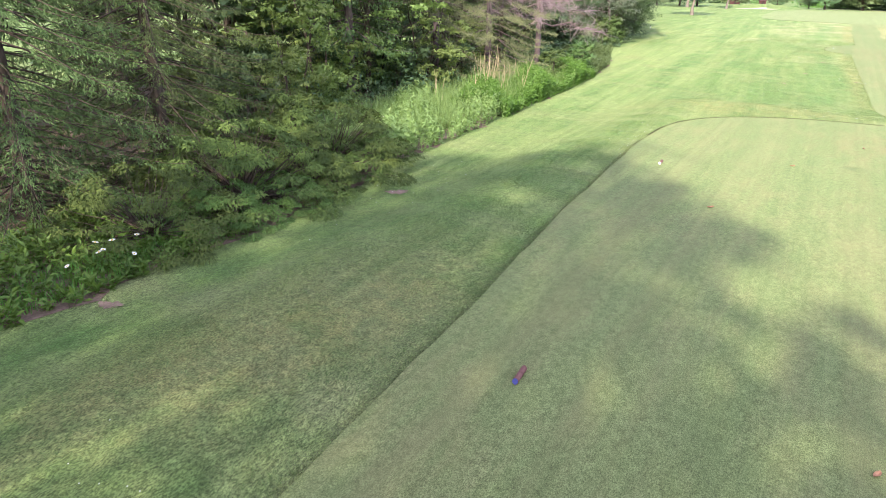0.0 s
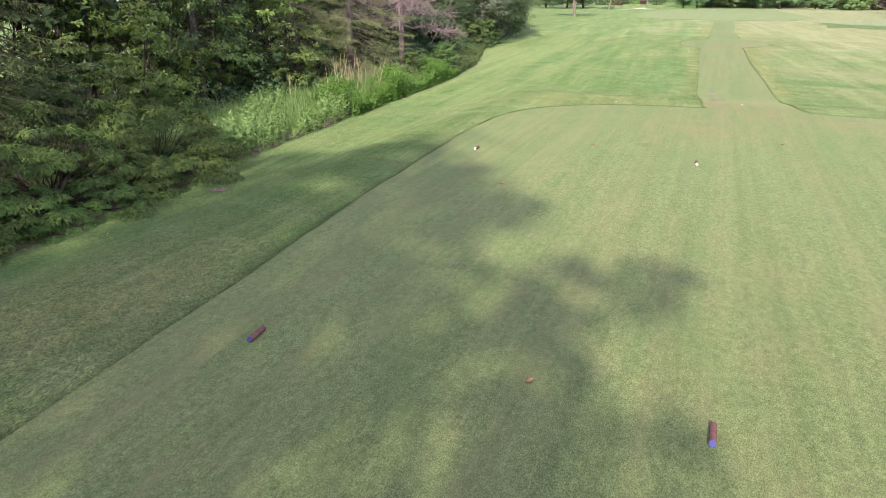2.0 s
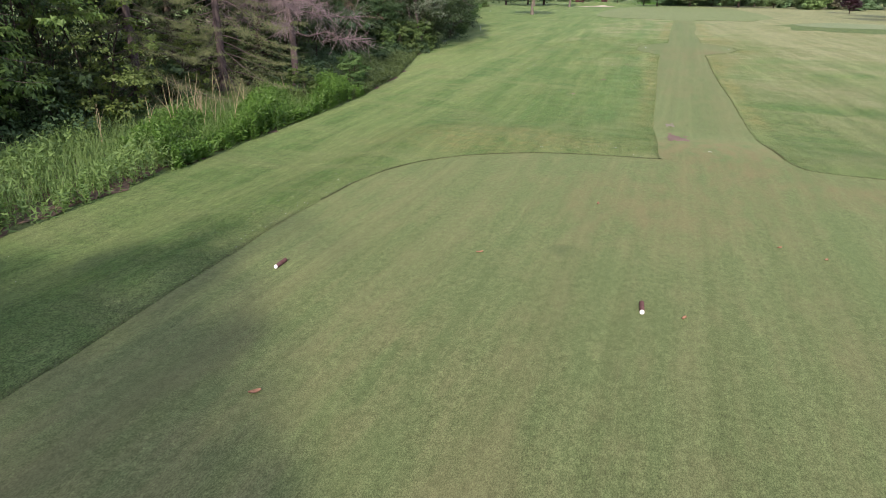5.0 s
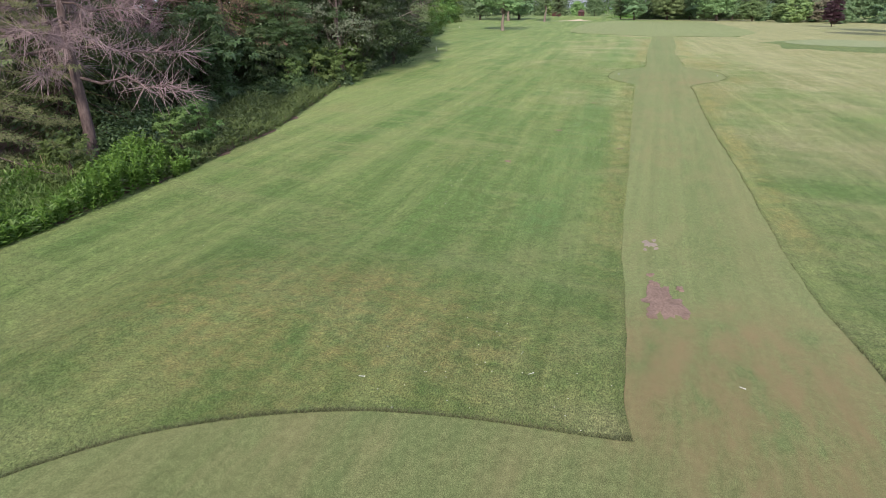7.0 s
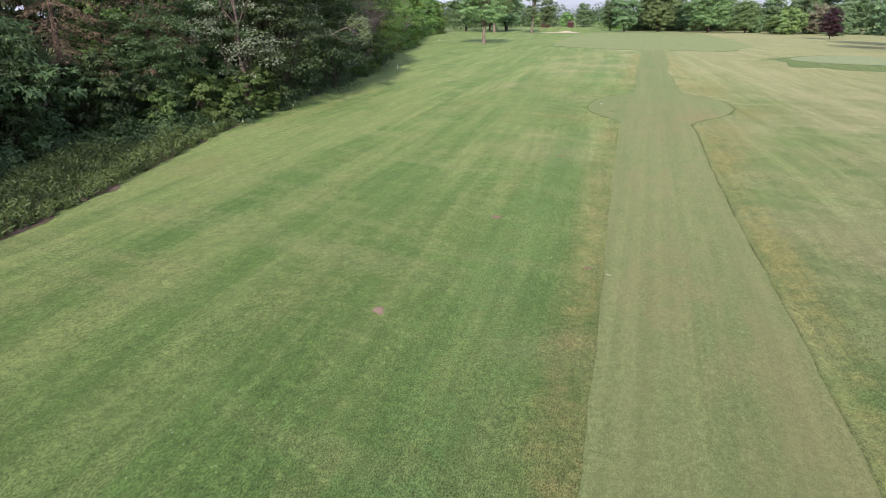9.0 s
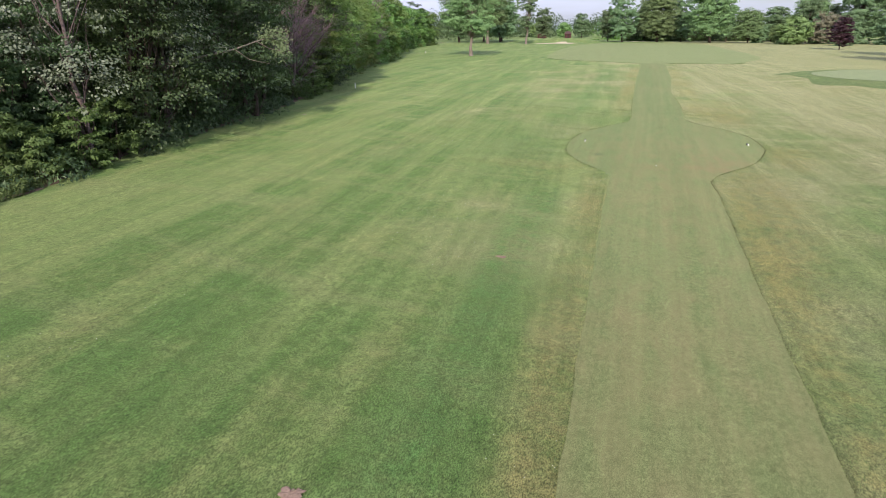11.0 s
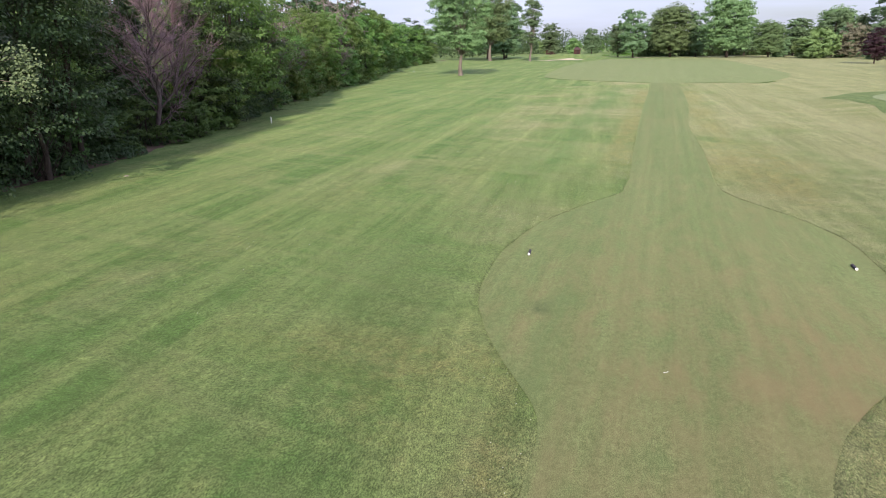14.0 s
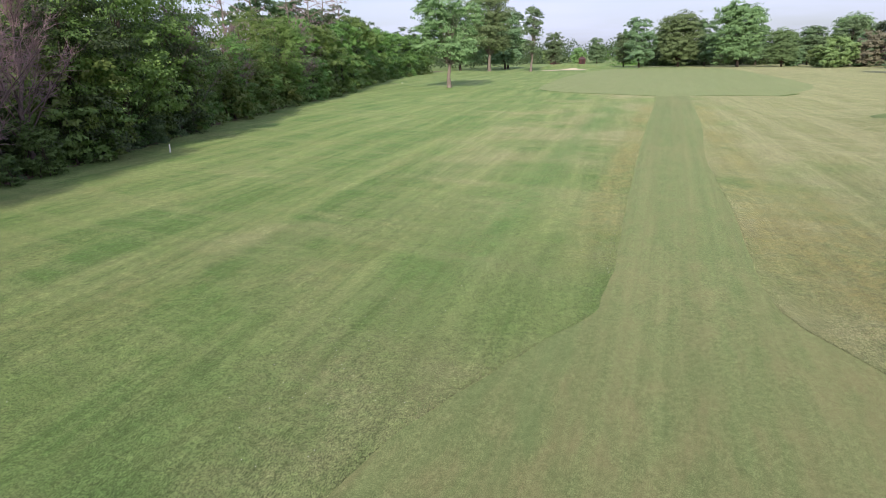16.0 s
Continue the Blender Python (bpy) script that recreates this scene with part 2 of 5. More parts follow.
BARK_PURPLE = bark_material("purplish_bark", (0.075, 0.055, 0.058), (0.19, 0.145, 0.145))
BARK_PALE = bark_material("grey_bark", (0.12, 0.10, 0.085), (0.26, 0.22, 0.19))

# ---- mesh helpers ----
rng = np.random.default_rng(7)


def mesh_of(name, verts, quads, material, smooth=False):
    """A mesh of numpy vertices and faces (rows of 4, or of 3)."""
    me = bpy.data.meshes.new(name)
    quads = np.asarray(quads, np.int32)
    k = quads.shape[1]
    me.vertices.add(len(verts))
    me.vertices.foreach_set("co", np.asarray(verts, np.float32).ravel())
    me.loops.add(quads.size)
    me.loops.foreach_set("vertex_index", quads.ravel())
    me.polygons.add(len(quads))
    me.polygons.foreach_set("loop_start", np.arange(0, quads.size, k, dtype=np.int32))
    me.polygons.foreach_set("use_smooth", np.full(len(quads), smooth))
    me.update(calc_edges=True)
    me.validate()
    me.materials.append(material)
    return me


def part(name, bm, material, parent, label="", smooth=True):
    """Links a bmesh as one mesh object under a thing or a part."""
    me = bpy.data.meshes.new(name)
    bm.to_mesh(me)
    bm.free()
    me.materials.append(material)
    if smooth:
        me.shade_smooth()
    ob = new(name, me)
    ob.parent = parent
    return tagged(ob, label) if label else ob


def joined(pieces):
    """One (verts, faces) out of several."""
    vs, fs, n = [], [], 0
    for v, f in pieces:
        vs.append(v)
        fs.append(np.asarray(f) + n)
        n += len(v)
    return np.concatenate(vs), np.concatenate(fs)


def tube(points, radii, sides=6):
    """A bent, tapered tube with a closed tip."""
    p = np.asarray(points, float)
    d = np.gradient(p, axis=0)
    d /= np.linalg.norm(d, axis=1, keepdims=True) + 1e-9
    ref = np.where(np.abs(d[:, 2:3]) > 0.9, [[1.0, 0, 0]], [[0, 0, 1.0]])
    u = np.cross(d, ref)
    u /= np.linalg.norm(u, axis=1, keepdims=True) + 1e-9
    w = np.cross(d, u)
    a = np.linspace(0, 2 * np.pi, sides, endpoint=False)
    r = np.asarray(radii, float)[:, None, None]
    v = p[:, None] + r * (np.cos(a)[None, :, None] * u[:, None] + np.sin(a)[None, :, None] * w[:, None])
    v = v.reshape(-1, 3)
    i, j = np.meshgrid(np.arange(len(p) - 1), np.arange(sides), indexing="ij")
    k = (j + 1) % sides
    f = np.stack([i * sides + j, i * sides + k, (i + 1) * sides + k, (i + 1) * sides + j], -1).reshape(-1, 4)
    return v, f


def leaf_frame(n, along, spread, r, face):
    """The way each leaf points and its side: turned by chance, or laid so that its blade looks roughly along face."""
    d = along + r.normal(0, spread, (n, 3))
    if face is None:
        s = np.cross(d, r.normal(0, 1, (n, 3)))
    else:
        up = face + r.normal(0, 0.38, (n, 3))
        s = np.cross(d, up)
        d = np.cross(up, s)
    d /= np.linalg.norm(d, axis=1, keepdims=True) + 1e-9
    s /= np.linalg.norm(s, axis=1, keepdims=True) + 1e-9
    return d, s


def leaves(at, along, size, width, r, spread=0.5, face=None):
    """A folded leaf at each place, pointing roughly along the given way: two faces that share the midrib's ends."""
    n = len(at)
    d, s = leaf_frame(n, along, spread, r, face)
    size = (size * r.uniform(0.65, 1.25, n))[:, None]
    up = np.cross(s, d)
    mid = at + d * size * 0.45 + up * size * 0.07
    v = np.stack([at, mid - s * size * width, at + d * size, mid + s * size * width], 1).reshape(-1, 3)
    return v, np.arange(4 * n).reshape(-1, 4)


def leaf_tris(at, along, size, width, r, spread=0.5, face=None):
    """A three-cornered leaf at each place, for foliage farther off."""
    n = len(at)
    d, s = leaf_frame(n, along, spread, r, face)
    size = (size * r.uniform(0.65, 1.25, n))[:, None]
    v = np.stack([at - s * size * width, at + s * size * width, at + d * size], 1).reshape(-1, 3)
    return v, np.arange(3 * n).reshape(-1, 3)


def unit(n, r):
    v = r.normal(0, 1, (n, 3))
    return v / np.linalg.norm(v, axis=1, keepdims=True)


def smooth01(x):
    x = np.clip(x, 0, 1)
    return x * x * (3 - 2 * x)


# ---- lie of the land ----
def ground_z(x, y):
    """Height of the ground: a raised tee at the start, a raised green to the right, soft swells elsewhere."""
    x, y = np.asarray(x, float), np.asarray(y, float)
    tee = smooth01((x + 8.3) / 3.0) * smooth01((29.5 - y) / 6.5) * smooth01((16.0 - x) / 5.0)
    green = smooth01(1.6 - np.hypot((x - 19.0) / 9.5, (y - 110.0) / 12.5) * 1.05)
    swell = 0.05 * np.sin(x * 0.21 + 1.0) * np.sin(y * 0.13) + 0.03 * np.sin(x * 0.5 + y * 0.31)
    bank = 2.0 * np.exp(-(((x + 46) / 12) ** 2 + ((y - 300) / 5.0) ** 2))
    return -0.45 + 0.45 * tee + 0.75 * green + swell * smooth01((np.abs(y - 20) - 4) / 20) + bank


def draped(xs, ys, lift):
    """Vertices and faces of a grid over the ground; xs has a row of places for each y."""
    rows, cols = xs.shape
    yy = np.repeat(np.asarray(ys)[:, None], cols, 1)
    v = np.stack([xs, yy, ground_z(xs, yy) + lift], -1).reshape(-1, 3)
    i, j = np.meshgrid(np.arange(rows - 1), np.arange(cols - 1), indexing="ij")
    a = i * cols + j
    return v, np.stack([a, a + 1, a + cols + 1, a + cols], -1).reshape(-1, 4)


def along_line(rows, y):
    """x on a line of (x, y) rows, at y."""
    a = np.array(rows, float)
    return np.interp(y, a[:, 1], a[:, 0])


def smooth_line(rows, y):
    """x at y on a line of (x, y) rows, rounded between them and nowhere past them."""
    a = np.array(rows, float)
    h, m = np.diff(a[:, 1]), np.diff(a[:, 0]) / np.diff(a[:, 1])
    same = m[1:] * m[:-1] > 0
    d = np.concatenate([m[:1], np.where(same, 2 * m[1:] * m[:-1] / np.where(same, m[1:] + m[:-1], 1), 0), m[-1:]])
    i = np.clip(np.searchsorted(a[:, 1], y) - 1, 0, len(h) - 1)
    t = (y - a[i, 1]) / h[i]
    return a[i, 0] * (1 + 2 * t) * (1 - t) ** 2 + a[i + 1, 0] * t * t * (3 - 2 * t) + h[i] * (d[i] * t * (1 - t) ** 2 + d[i + 1] * t * t * (t - 1))


# edges of the short grass, as x at y
MOWN_LEFT = [(-2.3, -12), (-2.6, -1.5), (-2.9, 0.6), (-3.15, 2.8), (-3.45, 5.0), (-3.85, 7.7), (-4.15, 10.4), (-4.45, 13.0), (-4.68, 15.5),
             (-4.70, 17.2), (-4.55, 18.6), (-4.2, 19.6), (-3.6, 20.5), (-2.6, 21.35), (-1.4, 21.95), (-0.2, 22.25), (1.58, 22.5),
             (1.55, 22.51), (1.15, 26.2), (0.7, 30.3), (0.22, 36.9), (-0.42, 44.7), (-0.93, 51.5), (-1.3, 56.6), (-1.62, 61.0), (-2.15, 62.0),
             (-2.95, 63.2), (-3.6, 64.6), (-3.92, 65.8), (-4.1, 67.8), (-3.95, 70.0), (-3.5, 71.75), (-2.65, 74.2), (-2.1, 76.0), (-2.1, 77.4),
             (-2.45, 83.0), (-3.45, 99.6), (-5.5, 140.0), (-5.7, 143.0)]
MOWN_RIGHT = [(9.8, -12), (9.9, 10), (10.0, 21.5), (9.2, 22.2), (7.0, 22.45), (5.3, 22.55), (4.85, 22.85), (4.55, 23.6), (4.42, 25.0), (4.28, 26.3), (4.12, 28.2),
              (3.88, 31.1), (3.45, 37.3), (2.8, 45.0), (2.27, 53.0), (1.95, 58.5), (1.76, 60.6), (2.07, 61.9), (3.1, 63.8), (3.85, 66.4), (4.12, 68.5),
              (3.85, 71.4), (3.2, 73.2), (2.3, 74.7), (1.08, 77.0), (0.85, 79.0), (0.65, 83.2), (-0.35, 98.4), (-0.45, 106.0), (-2.0, 140.0), (-2.1, 143.0)]
WOOD_EDGE = [(-8.4, -40), (-8.1, -5), (-8.2, 0), (-8.35, 2.5), (-8.6, 5.8), (-9.3, 9.2), (-9.8, 11.7), (-10.3, 16), (-11, 21), (-11.7, 26.3), (-12.6, 32),
             (-14.0, 38.3), (-15.8, 43.5), (-18.2, 50), (-20.8, 58), (-22.5, 66), (-25, 76), (-28.5, 86), (-30.8, 93.5), (-35, 103),
             (-41, 120.5), (-46, 140), (-58, 170), (-71, 205), (-82, 255), (-120, 400)]

# ground sheet, fine where the camera passes, out to the horizon
gx = np.concatenate([-np.geomspace(3000, 41, 26), np.arange(-40, -14, 1.0), np.arange(-14, 13, 0.5), np.arange(13, 40, 1.0), np.geomspace(41, 3000, 26)])
gy = np.concatenate([-np.geomspace(3000, 31, 24), np.arange(-30, -12, 1.5), np.arange(-12, 36, 0.5), np.arange(36, 150, 1.0), np.arange(150, 330, 2.5), np.geomspace(332, 3500, 26)])
gv, gf = draped(np.repeat(gx[None], len(gy), 0), gy, 0.0)


def rough_ground():
    """Long grass: greener by the wood, yellow and dry on the open side, with mowing streaks."""
    n = Nodes("rough_grass_ground")
    p = n.co()
    sep = n.add("ShaderNodeSeparateXYZ", Vector=p)
    broad = n.noise(p, 0.13, 4, 0.6)
    broad2 = n.noise(n.co((1, 0.4, 1), 7), 0.45, 4, 0.6)
    lush = n.noise(n.co((1, 0.25, 1), 7), 0.34, 4, 0.6)
    streak = n.noise(n.co((0.75, 0.035, 1), 7.0), 1.0, 6, 0.66)
    line = n.noise(n.co((4.5, 0.16, 1), 6.0), 1.0, 3, 0.6)
    cross = n.noise(n.co((0.12, 0.7, 1), -10.0), 1.0, 4, 0.6)
    tuft = n.noise(p, 3.1, 5, 0.62)
    clump = n.noise(n.co((1.0, 0.7, 1), 7.0), 12.0, 7, 0.8)
    fine = n.noise(n.co((1.0, 0.5, 1), 7.0), 55.0, 4, 0.8)
    dry = n.math("ADD", n.math("ADD", n.math("MULTIPLY_ADD", sep.outputs[0], 0.040, 0.09), n.math("MULTIPLY", n.math("SUBTRACT", n.math("ABSOLUTE", n.math("SUBTRACT", n.math("MINIMUM", sep.outputs[1], 105.0), 32.0)), 14.0), 0.011)), n.math("MULTIPLY", n.math("SUBTRACT", broad, 0.5), 2.6))
    green = n.mix(n.ramp(streak, (0.40, 0.0), (0.60, 1.0)), (0.094, 0.166, 0.043), (0.194, 0.246, 0.086))
    green = n.mix(n.ramp(lush, (0.50, 0.0), (0.62, 0.7)), green, (0.074, 0.150, 0.037))
    green = n.mix(n.ramp(cross, (0.48, 0.0), (0.68, 0.65)), green, (0.214, 0.236, 0.100))
    # dry grass tan, paled and blued to paint in some aerial haze
    tan = n.mix(n.ramp(streak, (0.38, 0.0), (0.62, 1.0)), (0.208, 0.214, 0.096), (0.305, 0.280, 0.152))
    tan = n.mix(n.ramp(cross, (0.48, 0.0), (0.64, 0.7)), tan, (0.318, 0.286, 0.160))
    c = n.mix(n.ramp(dry, (0.05, 0.0), (0.75, 1.0)), green, tan)
    c = n.mix(n.math("MULTIPLY", n.ramp(n.math("ADD", n.math("MULTIPLY", broad2, 0.6), n.math("MULTIPLY", tuft, 0.4)), (0.50, 0.0), (0.68, 1.0)), 0.42), c, (0.226, 0.198, 0.088))
    for place in ((-3.5, 24.0, 5.0, 3.5, 0.85), (3.2, 58.0, 1.4, 9.0, 0.85), (3.0, 82.0, 2.4, 9.0, 0.85), (-5.0, 2.0, 2.2, 5.0, 0.5), (4.9, 66.5, 1.3, 4.0, 0.85), (-3.6, 61.0, 1.2, 4.0, 0.3), (-5.0, 62.2, 3.6, 1.2, 0.35)):
        c = n.mix(n.worn(place[:4], tuft, broad2, place[4]), c, (0.237, 0.189, 0.075))
    for place in ((-6.0, 69.0, 3.2, 8.0, 0.65), (-3.0, 78.0, 2.2, 5.0, 0.6), (-7.0, 6.0, 2.5, 9.0, 0.7)):
        c = n.mix(n.worn(place[:4], tuft, broad2, place[4]), c, (0.078, 0.148, 0.040))
    # thin dry turf beside the mown path, and a lusher line farther out: x at y, slope, offset, half width, from y, to y, colour, most
    for x0, y0, slope, off, half, ya, yb, colour, most in (
            (1.18, 26.2, -0.0796, -0.40, 0.75, 25, 62, (0.237, 0.189, 0.078), 0.6), (1.18, 26.2, -0.0796, -2.0, 1.0, 28, 60, (0.066, 0.154, 0.041), 0.8),
            (4.30, 26.3, -0.0735, 0.40, 0.6, 30, 61, (0.248, 0.209, 0.078), 0.8), (-2.1, 77.4, -0.0543, -0.6, 0.9, 77, 130, (0.237, 0.198, 0.078), 0.85),
            (0.85, 79.0, -0.0467, 0.7, 1.2, 78, 130, (0.248, 0.215, 0.087), 0.85), (-2.1, 77.4, -0.0543, -3.6, 1.4, 74, 135, (0.073, 0.160, 0.043), 0.75)):
        d = n.math("SUBTRACT", sep.outputs[0], n.math("MULTIPLY_ADD", sep.outputs[1], slope, x0 + off - slope * y0))
        near = n.ramp(n.math("DIVIDE", n.math("ABSOLUTE", d), half), (0.3, 1.0), (1.0, 0.0))
        mid, span = (ya + yb) / 2, (yb - ya) / 2
        inside = n.ramp(n.math("DIVIDE", n.math("ABSOLUTE", n.math("SUBTRACT", sep.outputs[1], mid)), span), (0.85, 1.0), (1.0, 0.0))
        ragged = n.ramp(n.math("ADD", n.math("MULTIPLY", tuft, 0.5), n.math("MULTIPLY", broad2, 0.5)), (0.38, 0.0), (0.58, most))
        c = n.mix(n.math("MULTIPLY", n.math("MULTIPLY", near, inside), ragged), c, colour)
    c = n.mix(0.6, c, n.ramp(line, (0.3, 0.80), (0.7, 1.2)), "MULTIPLY")
    c = n.mix(0.8, c, n.ramp(tuft, (0.28, 0.78), (0.72, 1.22)), "MULTIPLY")
    c = n.mix(0.8, c, n.ramp(clump, (0.36, 0.57), (0.64, 1.43)), "MULTIPLY")
    c = n.mix(0.95, c, n.ramp(fine, (0.40, 0.34), (0.5, 1.0), (0.61, 1.7)), "MULTIPLY")
    h = n.math("ADD", n.math("MULTIPLY", clump, 0.6), n.math("MULTIPLY", fine, 0.9))
    return n.surface(n.principled(c, 0.85, n.bump(h, 0.8, 0.06), 0.12, 0.17))


ROUGH_GROUND = rough_ground()
tagged(new("ground", mesh_of("ground", gv, gf, ROUGH_GROUND, True)), "rough-mown green grass with dry yellow patches", "ground", kind="structure")

# short-mown tee, path and forward tee in one strip
my = np.unique(np.concatenate([np.arange(-12, 17, 0.5), np.arange(17, 24, 0.06), [22.5, 22.51], np.arange(24, 60, 0.5), np.arange(60, 80, 0.15), np.arange(80, 143.1, 1.0)]))
ml, mr = smooth_line(MOWN_LEFT, my), smooth_line(MOWN_RIGHT, my)
wob = 0.015 * np.sin(my * 2.1) + 0.012 * np.sin(my * 5.3 + 1)
mt = np.linspace(0, 1, 15)
mv, mf = draped((ml + wob)[:, None] * (1 - mt) + (mr - wob)[:, None] * mt, my, 0.012)
tagged(new("mown_path", mesh_of("mown_path", mv, mf, MOWN, True)), "closely mown pale green tee and path of turf", "turf", kind="structure")

# fairway beyond
FAIR_LEFT = [(-5.5, 142.6), (-10, 144.5), (-15, 148), (-20, 152.5), (-23, 157), (-26, 174), (-30, 210), (-32.5, 243), (-30, 290)]
FAIR_RIGHT = [(-1.5, 142.6), (-1, 143.2), (7, 143.3), (9, 147), (12, 158), (13.5, 168), (12.5, 190), (11, 210), (9, 240), (4, 290)]
fy = np.concatenate([np.arange(142.6, 160, 0.4), np.arange(160, 291, 3.0)])
fl, fr = along_line(FAIR_LEFT, fy), along_line(FAIR_RIGHT, fy)
ft = np.linspace(0, 1, 20)
fv, ff = draped(fl[:, None] * (1 - ft) + fr[:, None] * ft, fy, 0.02)
tagged(new("fairway", mesh_of("fairway", fv, ff, FAIRWAY, True)), "smooth mown green fairway turf", "turf", kind="structure")

# lush collar and putting surface on the raised green
LUSH = grass_material("lush_grass", (0.088, 0.128, 0.044), (0.122, 0.165, 0.058), (0.175, 0.175, 0.078), 0.5, 5.0, 26.0, 0.9, 0.75, 0.15)
ka, kr = np.meshgrid(np.linspace(0, 2 * np.pi, 61), np.linspace(0, 1, 12))
kw = 1 + 0.07 * np.sin(3 * ka + 1) + 0.05 * np.sin(7 * ka) + 0.03 * np.sin(13 * ka + 2)
kx, ky = 19.3 + 9.6 * kr * kw * np.cos(ka), 110.0 + 12.6 * kr * kw * np.sin(ka)
kv = np.stack([kx, ky, ground_z(kx, ky) + 0.012], -1).reshape(-1, 3)
ki, kj = np.meshgrid(np.arange(11), np.arange(60), indexing="ij")
kq = ki * 61 + kj
tagged(new("green_collar", mesh_of("green_collar", kv, np.stack([kq, kq + 61, kq + 62, kq + 1], -1).reshape(-1, 4), LUSH, True)), "lush dark green rough round the raised green", "turf", kind="structure")

ga, gr = np.meshgrid(np.linspace(0, 2 * np.pi, 49), np.linspace(0, 1, 7))
px, py = 19.0 + 6.8 * gr * np.cos(ga), 109.2 + 8.2 * gr * np.sin(ga)
pv = np.stack([px, py, ground_z(px, py) + 0.035], -1).reshape(-1, 3)
pi, pj = np.meshgrid(np.arange(6), np.arange(48), indexing="ij")
pa = pi * 49 + pj
tagged(new("putting_green", mesh_of("putting_green", pv, np.stack([pa, pa + 49, pa + 50, pa + 1], -1).reshape(-1, 4), PUTTING, True)), "raised oval of short pale turf", "turf", kind="structure")

# forest floor along the wood, with a ragged brown rim
wy = np.concatenate([np.arange(-40, 110, 0.4), np.arange(110, 300, 2.0)])
we = along_line(WOOD_EDGE, wy) + 0.12 * np.sin(wy * 1.7) + 0.08 * np.sin(wy * 4.1) + rng.normal(0, 0.10, len(wy))
wt = np.linspace(0, 1, 12)
wv, wf = draped(we[:, None] - 0.16 - wt * 18.0, wy, 0.015)
tagged(new("forest_floor", mesh_of("forest_floor", wv, wf, LITTER, True)), "brown leaf litter and bare soil under trees", "forest floor", kind="structure")


# ---- plants ----
def wander(a, b, n, bend, r):
    """Points from a to b that stray sideways."""
    t = np.linspace(0, 1, n)[:, None]
    off = r.normal(0, bend, (n, 3)) * np.sin(np.pi * t)
    return np.asarray(a) * (1 - t) + np.asarray(b) * t + off


def plant(kind, label, category, group, meshes):
    """A thing at the origin: an Empty with its parts. meshes: (part name, mesh)."""
    top = tagged(new(kind), label, category, group)
    for name, me in meshes:
        ob = new(name, me)
        ob.parent = top
        if name == "twig_spray":
            tagged(ob, kind="stuff")
    return top


def broadleaf_meshes(seed, h, wide, base, n_leaf, leaf, crown_mat, bark, lobes=22, trunk_r=0.16, stems=1, squash=1.0, far=False, fold=False):
    """Trunk with limbs, and a crown of leaves set in uneven lobes."""
    r = np.random.default_rng(seed)
    mid, half = (h + base) / 2, (h - base) / 2
    wood, cents = [], []
    for k in range(stems):
        lean = r.normal(0, 0.10 * h if stems > 1 else 0.03 * h, 2)
        top = np.array([lean[0], lean[1], h * 0.82])
        spine = wander((r.normal(0, 0.15 * (stems - 1)), r.normal(0, 0.15 * (stems - 1)), -0.1), top, 9, 0.012 * h, r)
        rad = trunk_r * np.linspace(1, 0.22, 9) ** 0.9
        rad[0] *= 1.45
        wood.append(tube(spine, rad, 8))
        for i in range(lobes // stems):
            up_ = r.uniform(-0.92, 0.85)
            ang, out = r.uniform(0, 6.283), wide * math.sqrt(1 - up_**2 * ((1.05 if far else 0.85) if up_ > 0 else 0.4)) * ((0.15 + 0.6 * math.sqrt(r.random())) if far else (0.25 + 0.55 * math.sqrt(r.random())))
            c = np.array([math.cos(ang) * out, math.sin(ang) * out, mid + up_ * half])
            c[:2] += lean * max(0, c[2] / h)
            cents.append(c)
            f = np.clip((c[2] - 0.25 * h) / h, max(0.12, 0.95 * base / h), 0.85)
            s = spine[int(f * 8)]
            if far:
                wood.append(tube(wander(s, c, 3, 0.015 * h, r), trunk_r * np.array([0.2, 0.12, 0.03]), 3))
            else:
                wood.append(tube(wander(s, c, 5, 0.015 * h, r), trunk_r * 0.28 * np.array([1, 0.75, 0.5, 0.3, 0.1]), 4))
    cents = np.array(cents)
    rad = r.uniform(0.26, 0.46, len(cents)) * min(wide, half * 1.1)
    # sprays of leaves on the lobes' outer shells
    per = 26
    k = max(60, n_leaf // per)
    lob = r.choice(len(cents), k, p=rad**2 / (rad**2).sum())
    u = unit(k, r)
    u[:, 2] = np.where((u[:, 2] < -0.3) & (r.random(k) < 0.5), -u[:, 2] * 0.6, u[:, 2])
    mid_ = cents[lob] + u * (rad[lob] * r.uniform(0.35, 1.08, k) ** 0.6)[:, None] * np.array([1.1, 1.1, 0.8 * squash])
    size = np.sqrt(wide * half) * r.uniform(0.07, 0.15, k)
    pick = np.repeat(np.arange(k), per)
    n = len(pick)
    w = unit(n, r) * (r.random(n) ** 0.5)[:, None]
    at = mid_[pick] + w * size[pick][:, None] * np.array([1.25, 1.25, 0.45]) + u[pick] * (w[:, :1] * 0.3) * size[pick][:, None]
    at[:, 2] = np.maximum(at[:, 2], 0.05)
    make = leaves if fold or not far else leaf_tris
    v, f = make(at, u[pick] * 0.6 + w * 0.6 + np.array([0, 0, -0.2]), leaf, 0.36 if far else 0.38, r, 0.4, u[pick] * 0.75 + w * 0.35 + np.array([0, 0, 0.55]))
    tv, tf = joined(wood)
    return [("trunk", mesh_of("trunk", tv, tf, bark, True)), ("crown", mesh_of("crown", v, f, crown_mat))]


